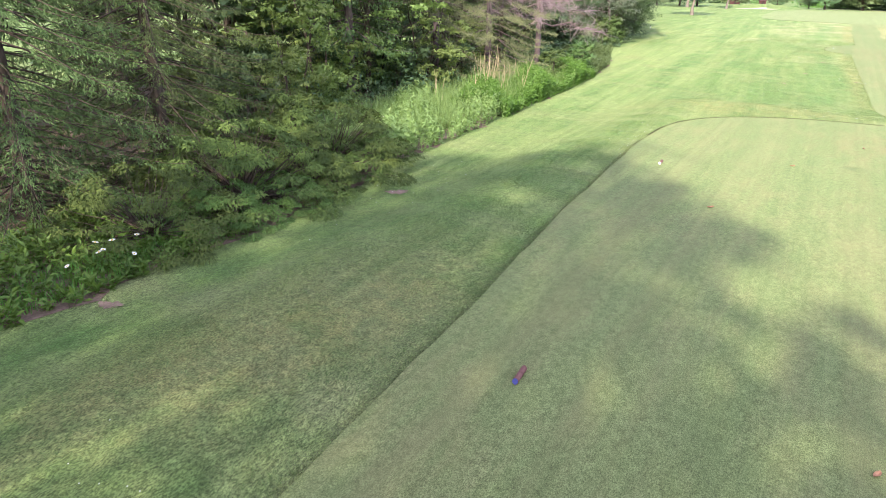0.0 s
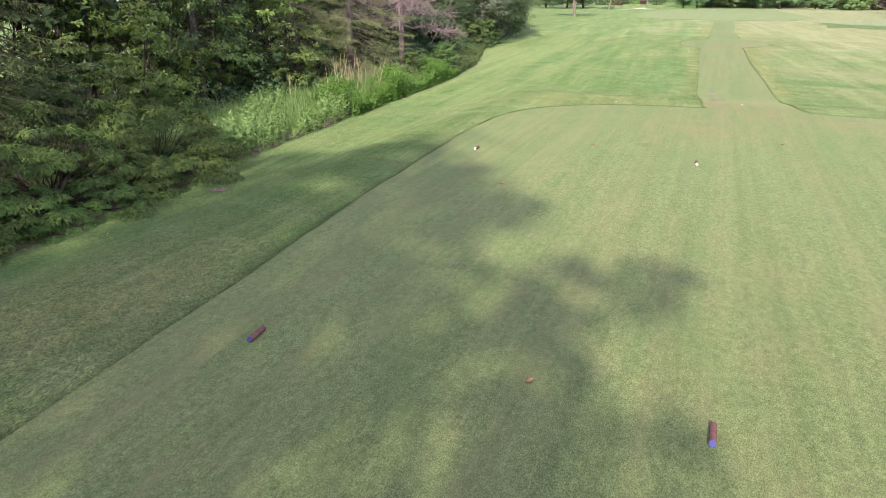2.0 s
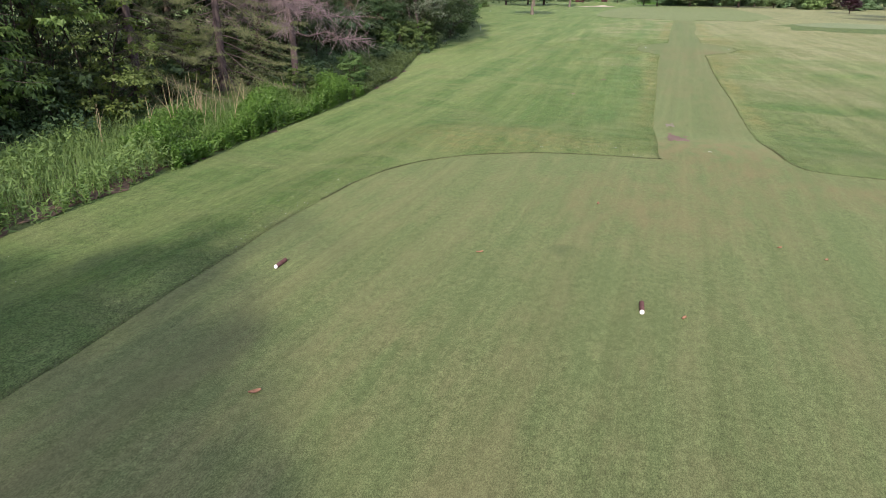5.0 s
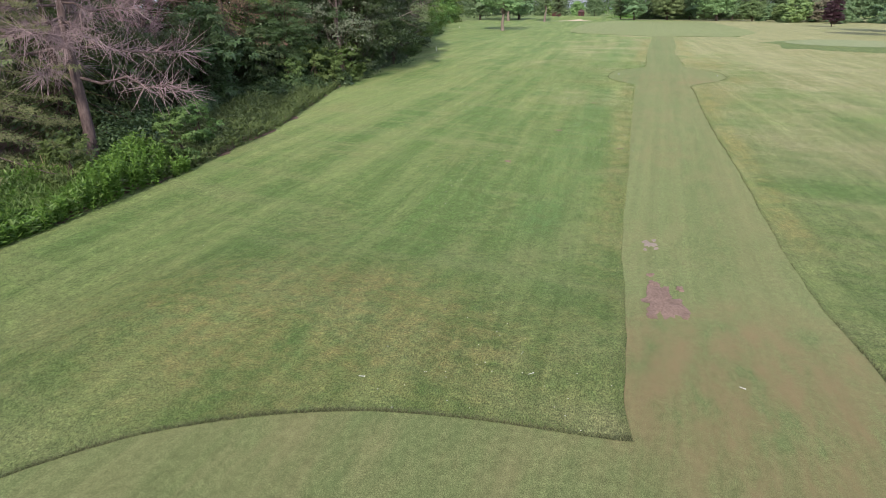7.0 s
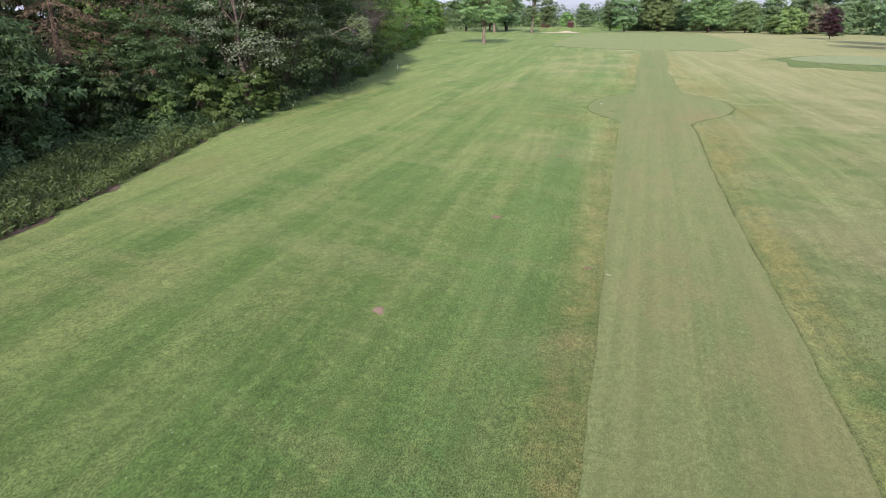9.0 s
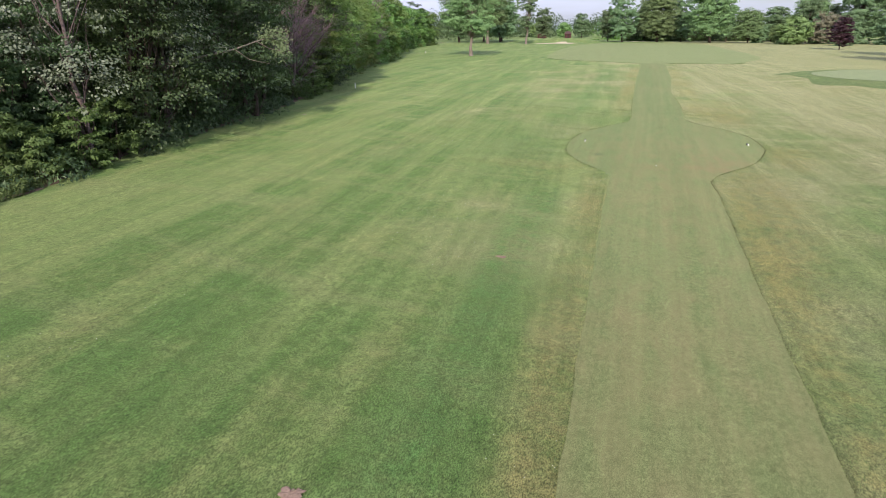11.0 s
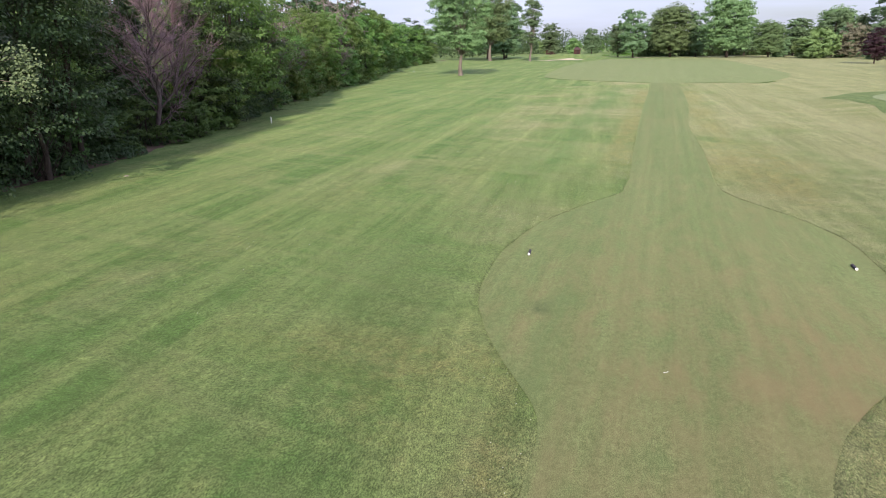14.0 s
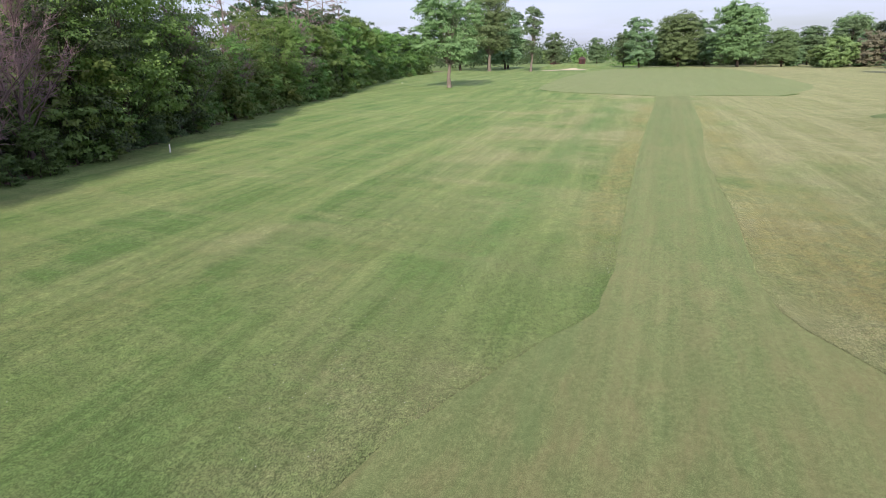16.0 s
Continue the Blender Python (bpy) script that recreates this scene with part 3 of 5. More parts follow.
def conifer_meshes(seed, h, wide, n_branch, twig, needle_mat, bark, low=0.3, droop=0.35, density=1.0, bare=0.0, step=0.2, trunk_r=0.17, hang=0.0, puff=0):
    """A spruce: whorls of drooping branches with hanging side twigs."""
    r = np.random.default_rng(seed)
    wood = [tube(wander((0, 0, -0.1), (0, 0, h), 10, 0.02, r), trunk_r * np.linspace(1.0, 0.06, 10), 9)]
    at, way = [], []
    for i in range(n_branch):
        f = (i + r.random()) / n_branch
        z = low + (h - low) * f**1.25
        length = wide * (1 - z / h) ** 0.75 * r.uniform(0.65, 1.12) + 0.25
        a = i * 2.399 + r.normal(0, 0.3)
        d = np.array([math.cos(a), math.sin(a), 0])
        side = np.array([-d[1], d[0], 0])
        s = np.linspace(0, 1, 6)
        drop = -droop * length * (1.5 * s**1.4 - 0.75 * s**3) + r.normal(0, 0.03) * length * s
        b = np.array([0, 0, z]) + d * (s * length)[:, None] + side * (r.normal(0, 0.08) * length * s**2)[:, None] + np.array([0, 0, 1.0]) * drop[:, None]
        b[:, 2] = np.maximum(b[:, 2], 0.06)
        wood.append(tube(b, (0.017 if hang else 0.028) * (0.4 + length / 4) * np.linspace(1, 0.12, 6), 4))
        for q in np.arange(0.22 + 0.3 * r.random() * bare, 1.0, step / length * 0.9):
            p = np.array([np.interp(q, s, b[:, k]) for k in range(3)])
            for sgn in (-1, 1):
                if r.random() > density:
                    continue
                ll = (0.25 + 0.45 * (1 - q)) * min(1.0, length / 2.2) * r.uniform(0.6, 1.2)
                if hang:
                    ld = d * (0.4 + r.normal(0, 0.2)) + sgn * side * r.uniform(0.15, 0.8) + np.array([0, 0, -hang * r.uniform(0.4, 1.2)])
                    ll *= 1.15
                    over = np.cross(ld, r.normal(0, 1, 3))
                    over /= np.linalg.norm(over) + 1e-9
                else:
                    ld = d * (0.55 + r.normal(0, 0.2)) + sgn * side * 0.8 + np.array([0, 0, -0.2 - 0.5 * r.random()])
                for k in range(puff):
                    at.append(p + ld * ll * r.uniform(0.3, 1.1) + r.normal(0, 0.045, 3))
                    way.append(ld * 0.6 + r.normal(0, 0.6, 3))
                for j, w in enumerate(() if puff else np.arange(0.05, ll, twig * (0.55 if hang else 0.42))):
                    at.append(p + ld * w)
                    if hang:
                        way.append(ld * 0.75 + np.array([0, 0, -0.45]) + over * (0.75 if j % 2 else -0.75) * (1.1 - w / ll))
                    else:
                        way.append(ld * 0.7 + np.array([0, 0, -0.75]) + sgn * side * 0.2)
            at.append(p)
            way.append(d + np.array([0, 0, -0.3]))
    at, way = np.array(at), np.array(way)
    v, f = leaves(at + r.normal(0, 0.012 if hang else 0.02, at.shape), way, twig, 0.13 if hang else 0.095, r, 0.2 if hang else 0.5)
    tv, tf = joined(wood)
    return [("trunk", mesh_of("trunk", tv, tf, bark, True)), ("crown", mesh_of("crown", v, f, needle_mat))]


def bare_meshes(seed, h, wide, n, mat, bark, low=1.0, droop=0.0, trunk_r=0.14, fine=26, twig=0.0065, rise=(0.1, 0.7), lean=0.04):
    """A dead tree: limbs and a haze of fine twigs, no leaves."""
    r = np.random.default_rng(seed)
    spine = wander((0, 0, -0.1), (r.normal(0, lean) * h, r.normal(0, lean) * h, h), 9, 0.015 * h, r)
    wood = [tube(spine, trunk_r * np.linspace(1, 0.1, 9), 8)]
    twigs = []
    for i in range(n):
        f = ((i + r.random()) / n) ** 0.9
        z = low + (h - low) * f
        p = np.array([np.interp(z / h, np.linspace(0, 1, 9), spine[:, k]) for k in range(3)])
        a = i * 2.4 + r.normal(0, 0.4)
        length = wide * (1 - 0.75 * f) * r.uniform(0.6, 1.1)
        tip = p + np.array([math.cos(a) * length, math.sin(a) * length, length * r.uniform(*rise) * (1 if droop == 0 else -droop)])
        limb = wander(p, tip, 6, 0.05 * length, r)
        wood.append(tube(limb, 0.035 * np.linspace(1, 0.2, 6) * (0.4 + length / 3), 5))
        for k in range(fine):
            q = r.uniform(0.25, 1)
            s = np.array([np.interp(q, np.linspace(0, 1, 6), limb[:, j]) for j in range(3)])
            e = s + (limb[-1] - limb[0]) / length * 0.35 * r.uniform(0.4, 1) + r.normal(0, 0.25, 3) * (0.5 + 0.35 * length) + np.array([0, 0, -0.1 * droop])
            twigs.append(tube(wander(s, e, 3, 0.03, r), [twig, twig * 0.75, twig * 0.3], 3))
    tv, tf = joined(wood)
    v, f = joined(twigs)
    return [("trunk", mesh_of("trunk", tv, tf, bark, True)), ("twig_spray", mesh_of("twig_spray", v, f, mat))]


def juniper_meshes(seed, wide, h, n_branch, twig, mat):
    """A spreading juniper: flat, layered pads of short shoots with drooping rims."""
    r = np.random.default_rng(seed)
    at, way, face, wood = [], [], [], []
    for i in range(n_branch):
        a = i * 2.399 + r.normal(0, 0.4)
        f = (i + 0.5) / n_branch
        z = h * (0.08 + 0.92 * f**1.1) * r.uniform(0.85, 1.1)
        length = wide * (1 - (0.92 * z / h) ** 1.7) ** 0.6 * r.uniform(0.75, 1.12) + 0.1
        d = np.array([math.cos(a), math.sin(a), 0])
        side = np.array([-d[1], d[0], 0])
        c = d * length + np.array([0, 0, z])
        wood.append(tube(wander((0, 0, 0.1), c, 5, 0.04, r), 0.025 * np.linspace(1, 0.15, 5), 3))
        size = r.uniform(0.22, 0.42) * wide / 2.1
        n = int(170 * (size / 0.33) ** 2)
        q = np.sqrt(r.random(n)) * size
        b = r.uniform(-2.3, 2.3, n)
        out = np.cos(b)[:, None] * d + np.sin(b)[:, None] * side
        tilt = 0.55 - 0.9 * (q / size) ** 2
        at.append(c + out * q[:, None] + np.stack([np.zeros(n), np.zeros(n), 0.06 * size / 0.4 - 0.40 * q**2 / size + r.normal(0, 0.018, n)], 1))
        way.append(out + np.stack([np.zeros(n), np.zeros(n), tilt], 1) + d * 0.4)
        face.append(out * (q / size)[:, None] * 0.9 + np.array([0, 0, 0.7]) + d * 0.3)
    at, way = np.concatenate(at), np.concatenate(way)
    v, f = leaf_tris(at, way, twig, 0.17, r, 0.3, np.concatenate(face))
    tv, tf = joined(wood)
    return [("stem", mesh_of("stem", tv, tf, BARK, True)), ("foliage", mesh_of("foliage", v, f, mat))]


def stand(kind, label, category, group, meshes, places):
    """Sets a plant at each place (x, y, scale, turn)."""
    first = None
    for x, y, s, turn in places:
        z = float(ground_z(x, y)) - 0.02
        m = Matrix.Translation((x, y, z)) @ Matrix.Rotation(radians(turn), 4, "Z") @ Matrix.Diagonal((s, s, s, 1))
        if first is None:
            first = plant(kind, label, category, group, meshes)
            first.matrix_basis = m
            first_scale = s
        else:
            copy_thing(first, m @ Matrix.Diagonal((1 / first_scale, 1 / first_scale, 1 / first_scale, 1)))


def margin(y):
    """Width of the weedy strip between the grass and the first trees."""
    return 4.4 * float(smooth01((y - 29) / 9) * smooth01((54 - y) / 12))


def row_places(seed, y0, y1, step, back0, back1, s0, s1):
    """Places along the wood's edge, set back by a range of metres."""
    r = np.random.default_rng(seed)
    out, y = [], y0
    while y < y1:
        yy = y + r.uniform(-0.3, 0.3) * step
        out.append((float(along_line(WOOD_EDGE, yy)) - r.uniform(back0, back1) - margin(yy), yy, r.uniform(s0, s1), r.uniform(0, 360)))
        y += step * r.uniform(0.8, 1.2)
    return out


SPR_A = conifer_meshes(11, 13.0, 3.6, 250, 0.068, SPRUCE, BARK, 0.35, 0.36, 1.0, 0, 0.12, 0.17, 0.42)
SPR_B = conifer_meshes(12, 15.0, 3.4, 120, 0.22, SPRUCE, BARK, 0.8, 0.35, 0.9, 0, 0.24)
stand("spruce_tree", "dark green spruce with drooping twigs at the wood's edge", "tree", "spruces", SPR_A,
      [(-12.3, 2.3, 0.95, 0), (-12.6, 5.4, 0.95, 130)])
stand("spruce_tree", "tall dark spruce standing within the wood", "tree", "spruces", SPR_B,
      [(-15.5, 2.0, 1.0, 60), (-16.5, -4, 1, 200), (-12.0, -3.4, 1.0, 100), (-17.5, 7.5, 1.05, 300), (-22, 4, 1.0, 90),
       (-23.0, 22.0, 1.1, 10), (-20.5, 28.5, 1.0, 75), (-19.5, 33.5, 0.95, 200), (-24.5, 37.0, 1.0, 120)])
SPR_D = conifer_meshes(15, 17.0, 3.6, 90, 0.2, SPRUCE, BARK_PURPLE, 3.2, 0.3, 0.8, 0.6, 0.24, 0.26)
stand("spruce_tree", "old spruce with a bare purplish brown lower trunk", "tree", "spruces", SPR_D, [(-20.0, 14.4, 1.0, 0), (-20.2, 17.8, 1.0, 140), (-16.9, 16.6, 0.8, 250), (-21.5, 21.5, 1.0, 40)])
SPR_E = conifer_meshes(16, 12.0, 3.6, 84, 0.14, DEAD_NEEDLE, BARK, 3.6, 0.3, 0.9, 0.3, 0.22)
stand("dead_spruce", "dying spruce with brown withered needles", "tree", "dying spruces", SPR_E, [(-23.4, 47.6, 1.0, 0), (-22.8, 52.0, 0.95, 140), (-25.6, 45.4, 1.05, 250)])
UNDER = broadleaf_meshes(38, 5.0, 2.1, 0.5, 6500, 0.13, UNDERSTOREY, BARK, 26, 0.06, 2, far=True)
stand("sapling", "light green young broadleaf tree under the spruces", "tree", "saplings", UNDER,
      [(-17.4, 25.4, 0.6, 0), (-15.6, 12.6, 0.8, 0), (-16.6, 14.6, 1.05, 70), (-17.4, 18.6, 1.1, 150), (-16.4, 20.8, 0.9, 220), (-13.8, 10.4, 0.55, 300), (-20.6, 11.4, 1.2, 40), (-21.8, 16.0, 1.3, 100)])
SPR_C = conifer_meshes(13, 12.0, 4.8, 100, 0.07, SPRUCE_PALE, BARK_PURPLE, 1.0, 0.34, 0.9, 0.9, 0.15, 0.2, 0.15, 24)
stand("spruce_tree", "thinning spruce with sparse yellow-green needles and bare branch stubs", "tree", "spruces", SPR_C, [(-17.0, 27.6, 1.0, 0), (-17.6, 23.6, 0.95, 110)])
DEAD_C = bare_meshes(14, 10.0, 3.7, 46, DEAD_TWIG, BARK_PURPLE, 2.6, 0.22, 0.19, 150, 0.0075)
stand("dead_spruce", "dead spruce trunk with pinkish grey bare twigs", "tree", "", DEAD_C, [(-16.0, 31.4, 1.0, 0)])

JUN = juniper_meshes(21, 2.0, 1.75, 92, 0.10, JUNIPER)
stand("juniper_bush", "spreading green juniper bush at the edge of the grass", "bush", "junipers", JUN,
      [(-10.6, 8.6, 1.0, 0), (-10.3, 5.6, 0.95, 100), (-12.2, 7.4, 1.15, 300), (-10.0, 3.2, 0.75, 45), (-9.9, 7.2, 0.55, 20), (-9.5, 4.4, 0.5, 80), (-10.0, 8.8, 0.5, 240), (-9.3, 5.9, 0.42, 310)])

MAP_A = broadleaf_meshes(31, 10.5, 3.6, 1.5, 12000, 0.165, MAPLE, BARK, 26, 0.15, far=True)
MAP_B = broadleaf_meshes(32, 9.0, 3.0, 0.3, 14000, 0.135, HICKORY, BARK, 26, 0.13, 2, far=True)
MAP_C = broadleaf_meshes(33, 11.5, 3.8, 0.9, 15000, 0.125, HICKORY, BARK, 34, 0.12, far=True, fold=True)
POP = broadleaf_meshes(34, 11.0, 3.0, 2.6, 11000, 0.12, POPLAR, BARK_PURPLE, 28, 0.11)
SHRUB = broadleaf_meshes(35, 2.2, 1.25, 0.1, 4600, 0.11, SHRUB_LEAF, BARK, 16, 0.03, 4, far=True)
SHRUB_D = broadleaf_meshes(36, 2.8, 1.6, 0.1, 2900, 0.16, HICKORY, BARK, 18, 0.035, 4, far=True)
DEAD_B = bare_meshes(37, 7.0, 2.6, 40, DEAD_PURPLE, BARK_PURPLE, 0.9, 0.0, 0.12, 56, 0.0075, (0.6, 1.5), 0.12)

stand("broadleaf_tree", "dark green broadleaf tree in the wood's edge", "tree", "wood's edge trees", MAP_C,
      row_places(41, 34, 62, 5.2, 4.6, 7.5, 0.85, 1.1) + row_places(42, 60, 73.0, 4.2, 0.3, 1.2, 1.05, 1.25) + [(-24.0, 71.4, 1.0, 30)])
stand("broadleaf_tree", "bushy dark green tree with low branches", "tree", "wood's edge trees", MAP_B,
      row_places(44, 37, 52, 3.0, 1.6, 3.0, 0.45, 0.62) + row_places(53, 52, 60, 3.6, 2.0, 3.4, 0.6, 0.9) + row_places(45, 60, 77, 4.4, 0.6, 1.6, 0.85, 1.05) + row_places(52, 86.5, 100, 4.4, 0.6, 1.6, 0.95, 1.15) + row_places(46, 16, 28, 6.0, 6.5, 9, 0.8, 1.0))
stand("broadleaf_tree", "bright green broadleaf tree in the wood's edge", "tree", "wood's edge trees", MAP_A,
      row_places(47, 87.5, 100, 4.0, 0.3, 1.6, 0.9, 1.15) + row_places(54, 101, 128, 4.2, 0.3, 1.8, 0.62, 0.9) + row_places(48, 52, 80, 9.0, 4.5, 7.0, 0.8, 1.0))
stand("poplar_tree", "poplar with grey-green leaves and pale bark", "tree", "poplars", POP, [(-21.0, 56.6, 1.0, 0), (-22.6, 62.4, 0.95, 130), (-24.0, 68.2, 0.9, 240)])
stand("dead_tree", "leafless tree with purplish brown twigs", "tree", "dead trees", DEAD_B, [(-27.6, 81.0, 1.3, 0), (-28.8, 84.0, 1.2, 140), (-21.0, 38.5, 0.9, 90), (-38.2, 110.5, 1.0, 200), (-43.6, 127.0, 1.1, 20), (-33.2, 99.4, 1.05, 300)])
stand("shrub", "leafy green shrub beside the mown grass", "bush", "edge shrubs", SHRUB,
      [(-27.3, 83.6, 0.9, 60), (-20.2, 55.4, 1.0, 30), (-20.9, 57.8, 1.1, 120), (-20.0, 53.4, 0.9, 200), (-26.6, 81.4, 0.55, 0), (-13.6, 32.4, 0.75, 0), (-13.6, 28.6, 0.7, 50), (-14.8, 35.0, 0.7, 100)] + row_places(49, 50, 100, 3.4, 0.9, 1.6, 0.7, 1.15))
stand("shrub", "dark leafy shrub under the trees", "bush", "edge shrubs", SHRUB_D, row_places(50, 34, 100, 2.4, 2.4, 4.2, 0.8, 1.3) + row_places(51, 9, 26, 3.0, 5.0, 8.0, 0.7, 1.0))

# trees farther along the wood
FAR_A = broadleaf_meshes(61, 11.0, 4.0, 0.2, 5200, 0.4, MAPLE, BARK, 34, 0.18, far=True)
FAR_B = broadleaf_meshes(62, 12.5, 4.4, 0.3, 2900, 0.48, HICKORY, BARK, 34, 0.2, far=True)
stand("broadleaf_tree", "green tree far along the wood's edge", "tree", "wood's edge trees", FAR_A, row_places(63, 126, 262, 5.6, 2.6, 4.6, 0.85, 1.2))
stand("broadleaf_tree", "dark green tree far along the wood's edge", "tree", "wood's edge trees", FAR_B, row_places(64, 84, 130, 6.5, 5.0, 9.0, 0.5, 0.68) + row_places(69, 130, 262, 6.5, 5.0, 9.0, 0.9, 1.2) + row_places(43, 12, 100, 8, 9, 13, 0.8, 1.05) + row_places(67, -10, 60, 4.5, 13.0, 19.0, 0.8, 1.1) + row_places(70, 60, 128, 4.5, 10.0, 16.0, 0.7, 0.9))

EDGE_BUSH = broadleaf_meshes(77, 4.6, 2.3, 0.1, 3900, 0.21, MAPLE, BARK, 30, 0.06, 3, far=True)
EDGE_BUSH_D = broadleaf_meshes(78, 5.2, 2.5, 0.1, 4600, 0.21, HICKORY, BARK, 30, 0.06, 3, far=True)
stand("bush", "tall leafy bush filling the wood's edge", "bush", "edge bushes", EDGE_BUSH, row_places(79, 86, 132, 3.2, 1.0, 2.4, 0.7, 1.1) + row_places(80, 132, 262, 7.0, 1.0, 2.5, 1.0, 1.6))
EDGE_BUSH_Y = broadleaf_meshes(85, 4.8, 2.3, 0.1, 4600, 0.2, UNDERSTOREY, BARK, 30, 0.06, 3, far=True)
stand("bush", "yellow-green leafy bush in the wood's edge", "bush", "edge bushes", EDGE_BUSH_Y, row_places(86, 87, 128, 6.5, 0.5, 1.6, 0.8, 1.3))
stand("bush", "tall dark bush filling the wood's edge", "bush", "edge bushes", EDGE_BUSH_D, row_places(81, 44, 78, 3.6, 1.6, 3.4, 0.7, 1.0) + row_places(82, 84, 132, 5.0, 3.0, 5.0, 0.8, 1.2))
DEAD_F = bare_meshes(83, 9.0, 1.8, 22, DEAD_TWIG, BARK_PALE, 3.5, 0.0, 0.14, 12, 0.018)
stand("dead_tree", "tall bare dead tree rising above the wood", "tree", "dead trees", DEAD_F, [(-41.5, 114, 1.35, 0), (-44.5, 122, 1.5, 60), (-46.5, 130, 1.6, 130), (-50.0, 139, 1.65, 200), (-54, 150, 1.75, 280), (-61, 168, 1.8, 20), (-36.0, 101, 1.25, 90), (-47.5, 134, 1.45, 310)])

# trees behind the start, whose shade falls over the tee
BACK = broadleaf_meshes(65, 15.2, 3.3, 5.0, 7200, 0.26, HICKORY, BARK, 44, 0.25, far=True)
# added out of view: a small high crown that casts the right-hand finger of shade
BACK_C = broadleaf_meshes(68, 10.2, 1.8, 7.2, 1100, 0.24, HICKORY, BARK, 8, 0.12, far=True)
BACK_B = broadleaf_meshes(66, 13.0, 5.2, 2.6, 11000, 0.28, HICKORY, BARK, 44, 0.28, far=True)
stand("broadleaf_tree", "tall tree behind the tee", "tree", "trees behind the tee", BACK, [(1.9, -13.2, 1.0, 0)])
stand("broadleaf_tree", "unseen slender tree added to shade the tee", "tree", "trees behind the tee", BACK_C, [(5.6, -14.9, 1.15, 0)])
stand("broadleaf_tree", "broad tree behind the tee", "tree", "trees behind the tee", BACK_B, [(-2.5, -14.0, 1.08, 0)])

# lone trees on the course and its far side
LONE_A = broadleaf_meshes(71, 18.0, 6.0, 5.0, 26000, 0.33, HAZED_GREEN, BARK_PALE, 64, 0.34, far=True)
LONE_B = broadleaf_meshes(72, 20.0, 9.0, 3.0, 28000, 0.55, HAZED_GREEN, BARK, 130, 0.42, far=True)
LONE_C = broadleaf_meshes(73, 18.0, 6.2, 2.8, 11000, 0.58, HAZED_DARK, BARK, 84, 0.3, far=True)
LONE_D = broadleaf_meshes(74, 24.0, 4.4, 7.0, 12000, 0.42, HAZED_DARK, BARK_PALE, 46, 0.40, 2, far=True)
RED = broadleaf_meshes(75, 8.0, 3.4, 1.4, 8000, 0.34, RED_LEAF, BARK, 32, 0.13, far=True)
FBUSH = broadleaf_meshes(76, 9.0, 5.6, 0.2, 9000, 0.56, HAZED_YELLOW, BARK, 40, 0.15, far=True)
FBUSH_D = broadleaf_meshes(84, 9.0, 5.6, 0.2, 9000, 0.56, HAZED_DARK, BARK, 40, 0.15, far=True)
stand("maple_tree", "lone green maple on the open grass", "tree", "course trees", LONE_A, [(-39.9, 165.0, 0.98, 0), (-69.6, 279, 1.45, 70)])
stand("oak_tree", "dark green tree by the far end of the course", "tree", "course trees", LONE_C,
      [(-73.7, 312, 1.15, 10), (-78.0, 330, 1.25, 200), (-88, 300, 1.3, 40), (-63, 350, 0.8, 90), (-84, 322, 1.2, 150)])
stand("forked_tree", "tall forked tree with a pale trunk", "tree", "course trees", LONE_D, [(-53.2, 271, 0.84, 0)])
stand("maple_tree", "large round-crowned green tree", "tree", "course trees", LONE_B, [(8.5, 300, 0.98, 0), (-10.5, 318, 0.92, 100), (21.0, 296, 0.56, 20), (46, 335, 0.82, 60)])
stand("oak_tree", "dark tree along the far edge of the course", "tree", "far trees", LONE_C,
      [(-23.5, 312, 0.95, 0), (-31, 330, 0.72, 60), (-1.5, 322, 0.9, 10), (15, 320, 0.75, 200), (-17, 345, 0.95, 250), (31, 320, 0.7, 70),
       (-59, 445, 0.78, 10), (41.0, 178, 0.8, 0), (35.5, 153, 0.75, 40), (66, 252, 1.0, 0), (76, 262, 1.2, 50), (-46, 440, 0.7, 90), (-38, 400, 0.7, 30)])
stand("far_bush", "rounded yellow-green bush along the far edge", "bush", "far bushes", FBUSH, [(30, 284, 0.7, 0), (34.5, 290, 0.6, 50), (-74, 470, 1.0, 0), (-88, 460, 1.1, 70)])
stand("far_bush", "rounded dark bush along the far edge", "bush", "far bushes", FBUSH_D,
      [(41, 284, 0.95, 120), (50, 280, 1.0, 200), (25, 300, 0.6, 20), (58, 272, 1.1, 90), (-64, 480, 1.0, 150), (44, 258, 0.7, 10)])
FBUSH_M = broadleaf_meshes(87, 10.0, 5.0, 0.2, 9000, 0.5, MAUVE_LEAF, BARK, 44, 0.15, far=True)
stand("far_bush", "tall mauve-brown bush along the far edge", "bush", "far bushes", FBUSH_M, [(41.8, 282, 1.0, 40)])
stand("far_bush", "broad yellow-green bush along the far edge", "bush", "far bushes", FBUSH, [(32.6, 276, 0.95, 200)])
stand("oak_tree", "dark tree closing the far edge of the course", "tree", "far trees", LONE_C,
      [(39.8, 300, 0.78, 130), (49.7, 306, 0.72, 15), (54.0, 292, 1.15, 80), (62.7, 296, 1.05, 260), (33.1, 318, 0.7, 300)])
stand("purple_tree", "small round purple-leaved tree", "tree", "", RED, [(35.5, 221.5, 0.95, 0)])

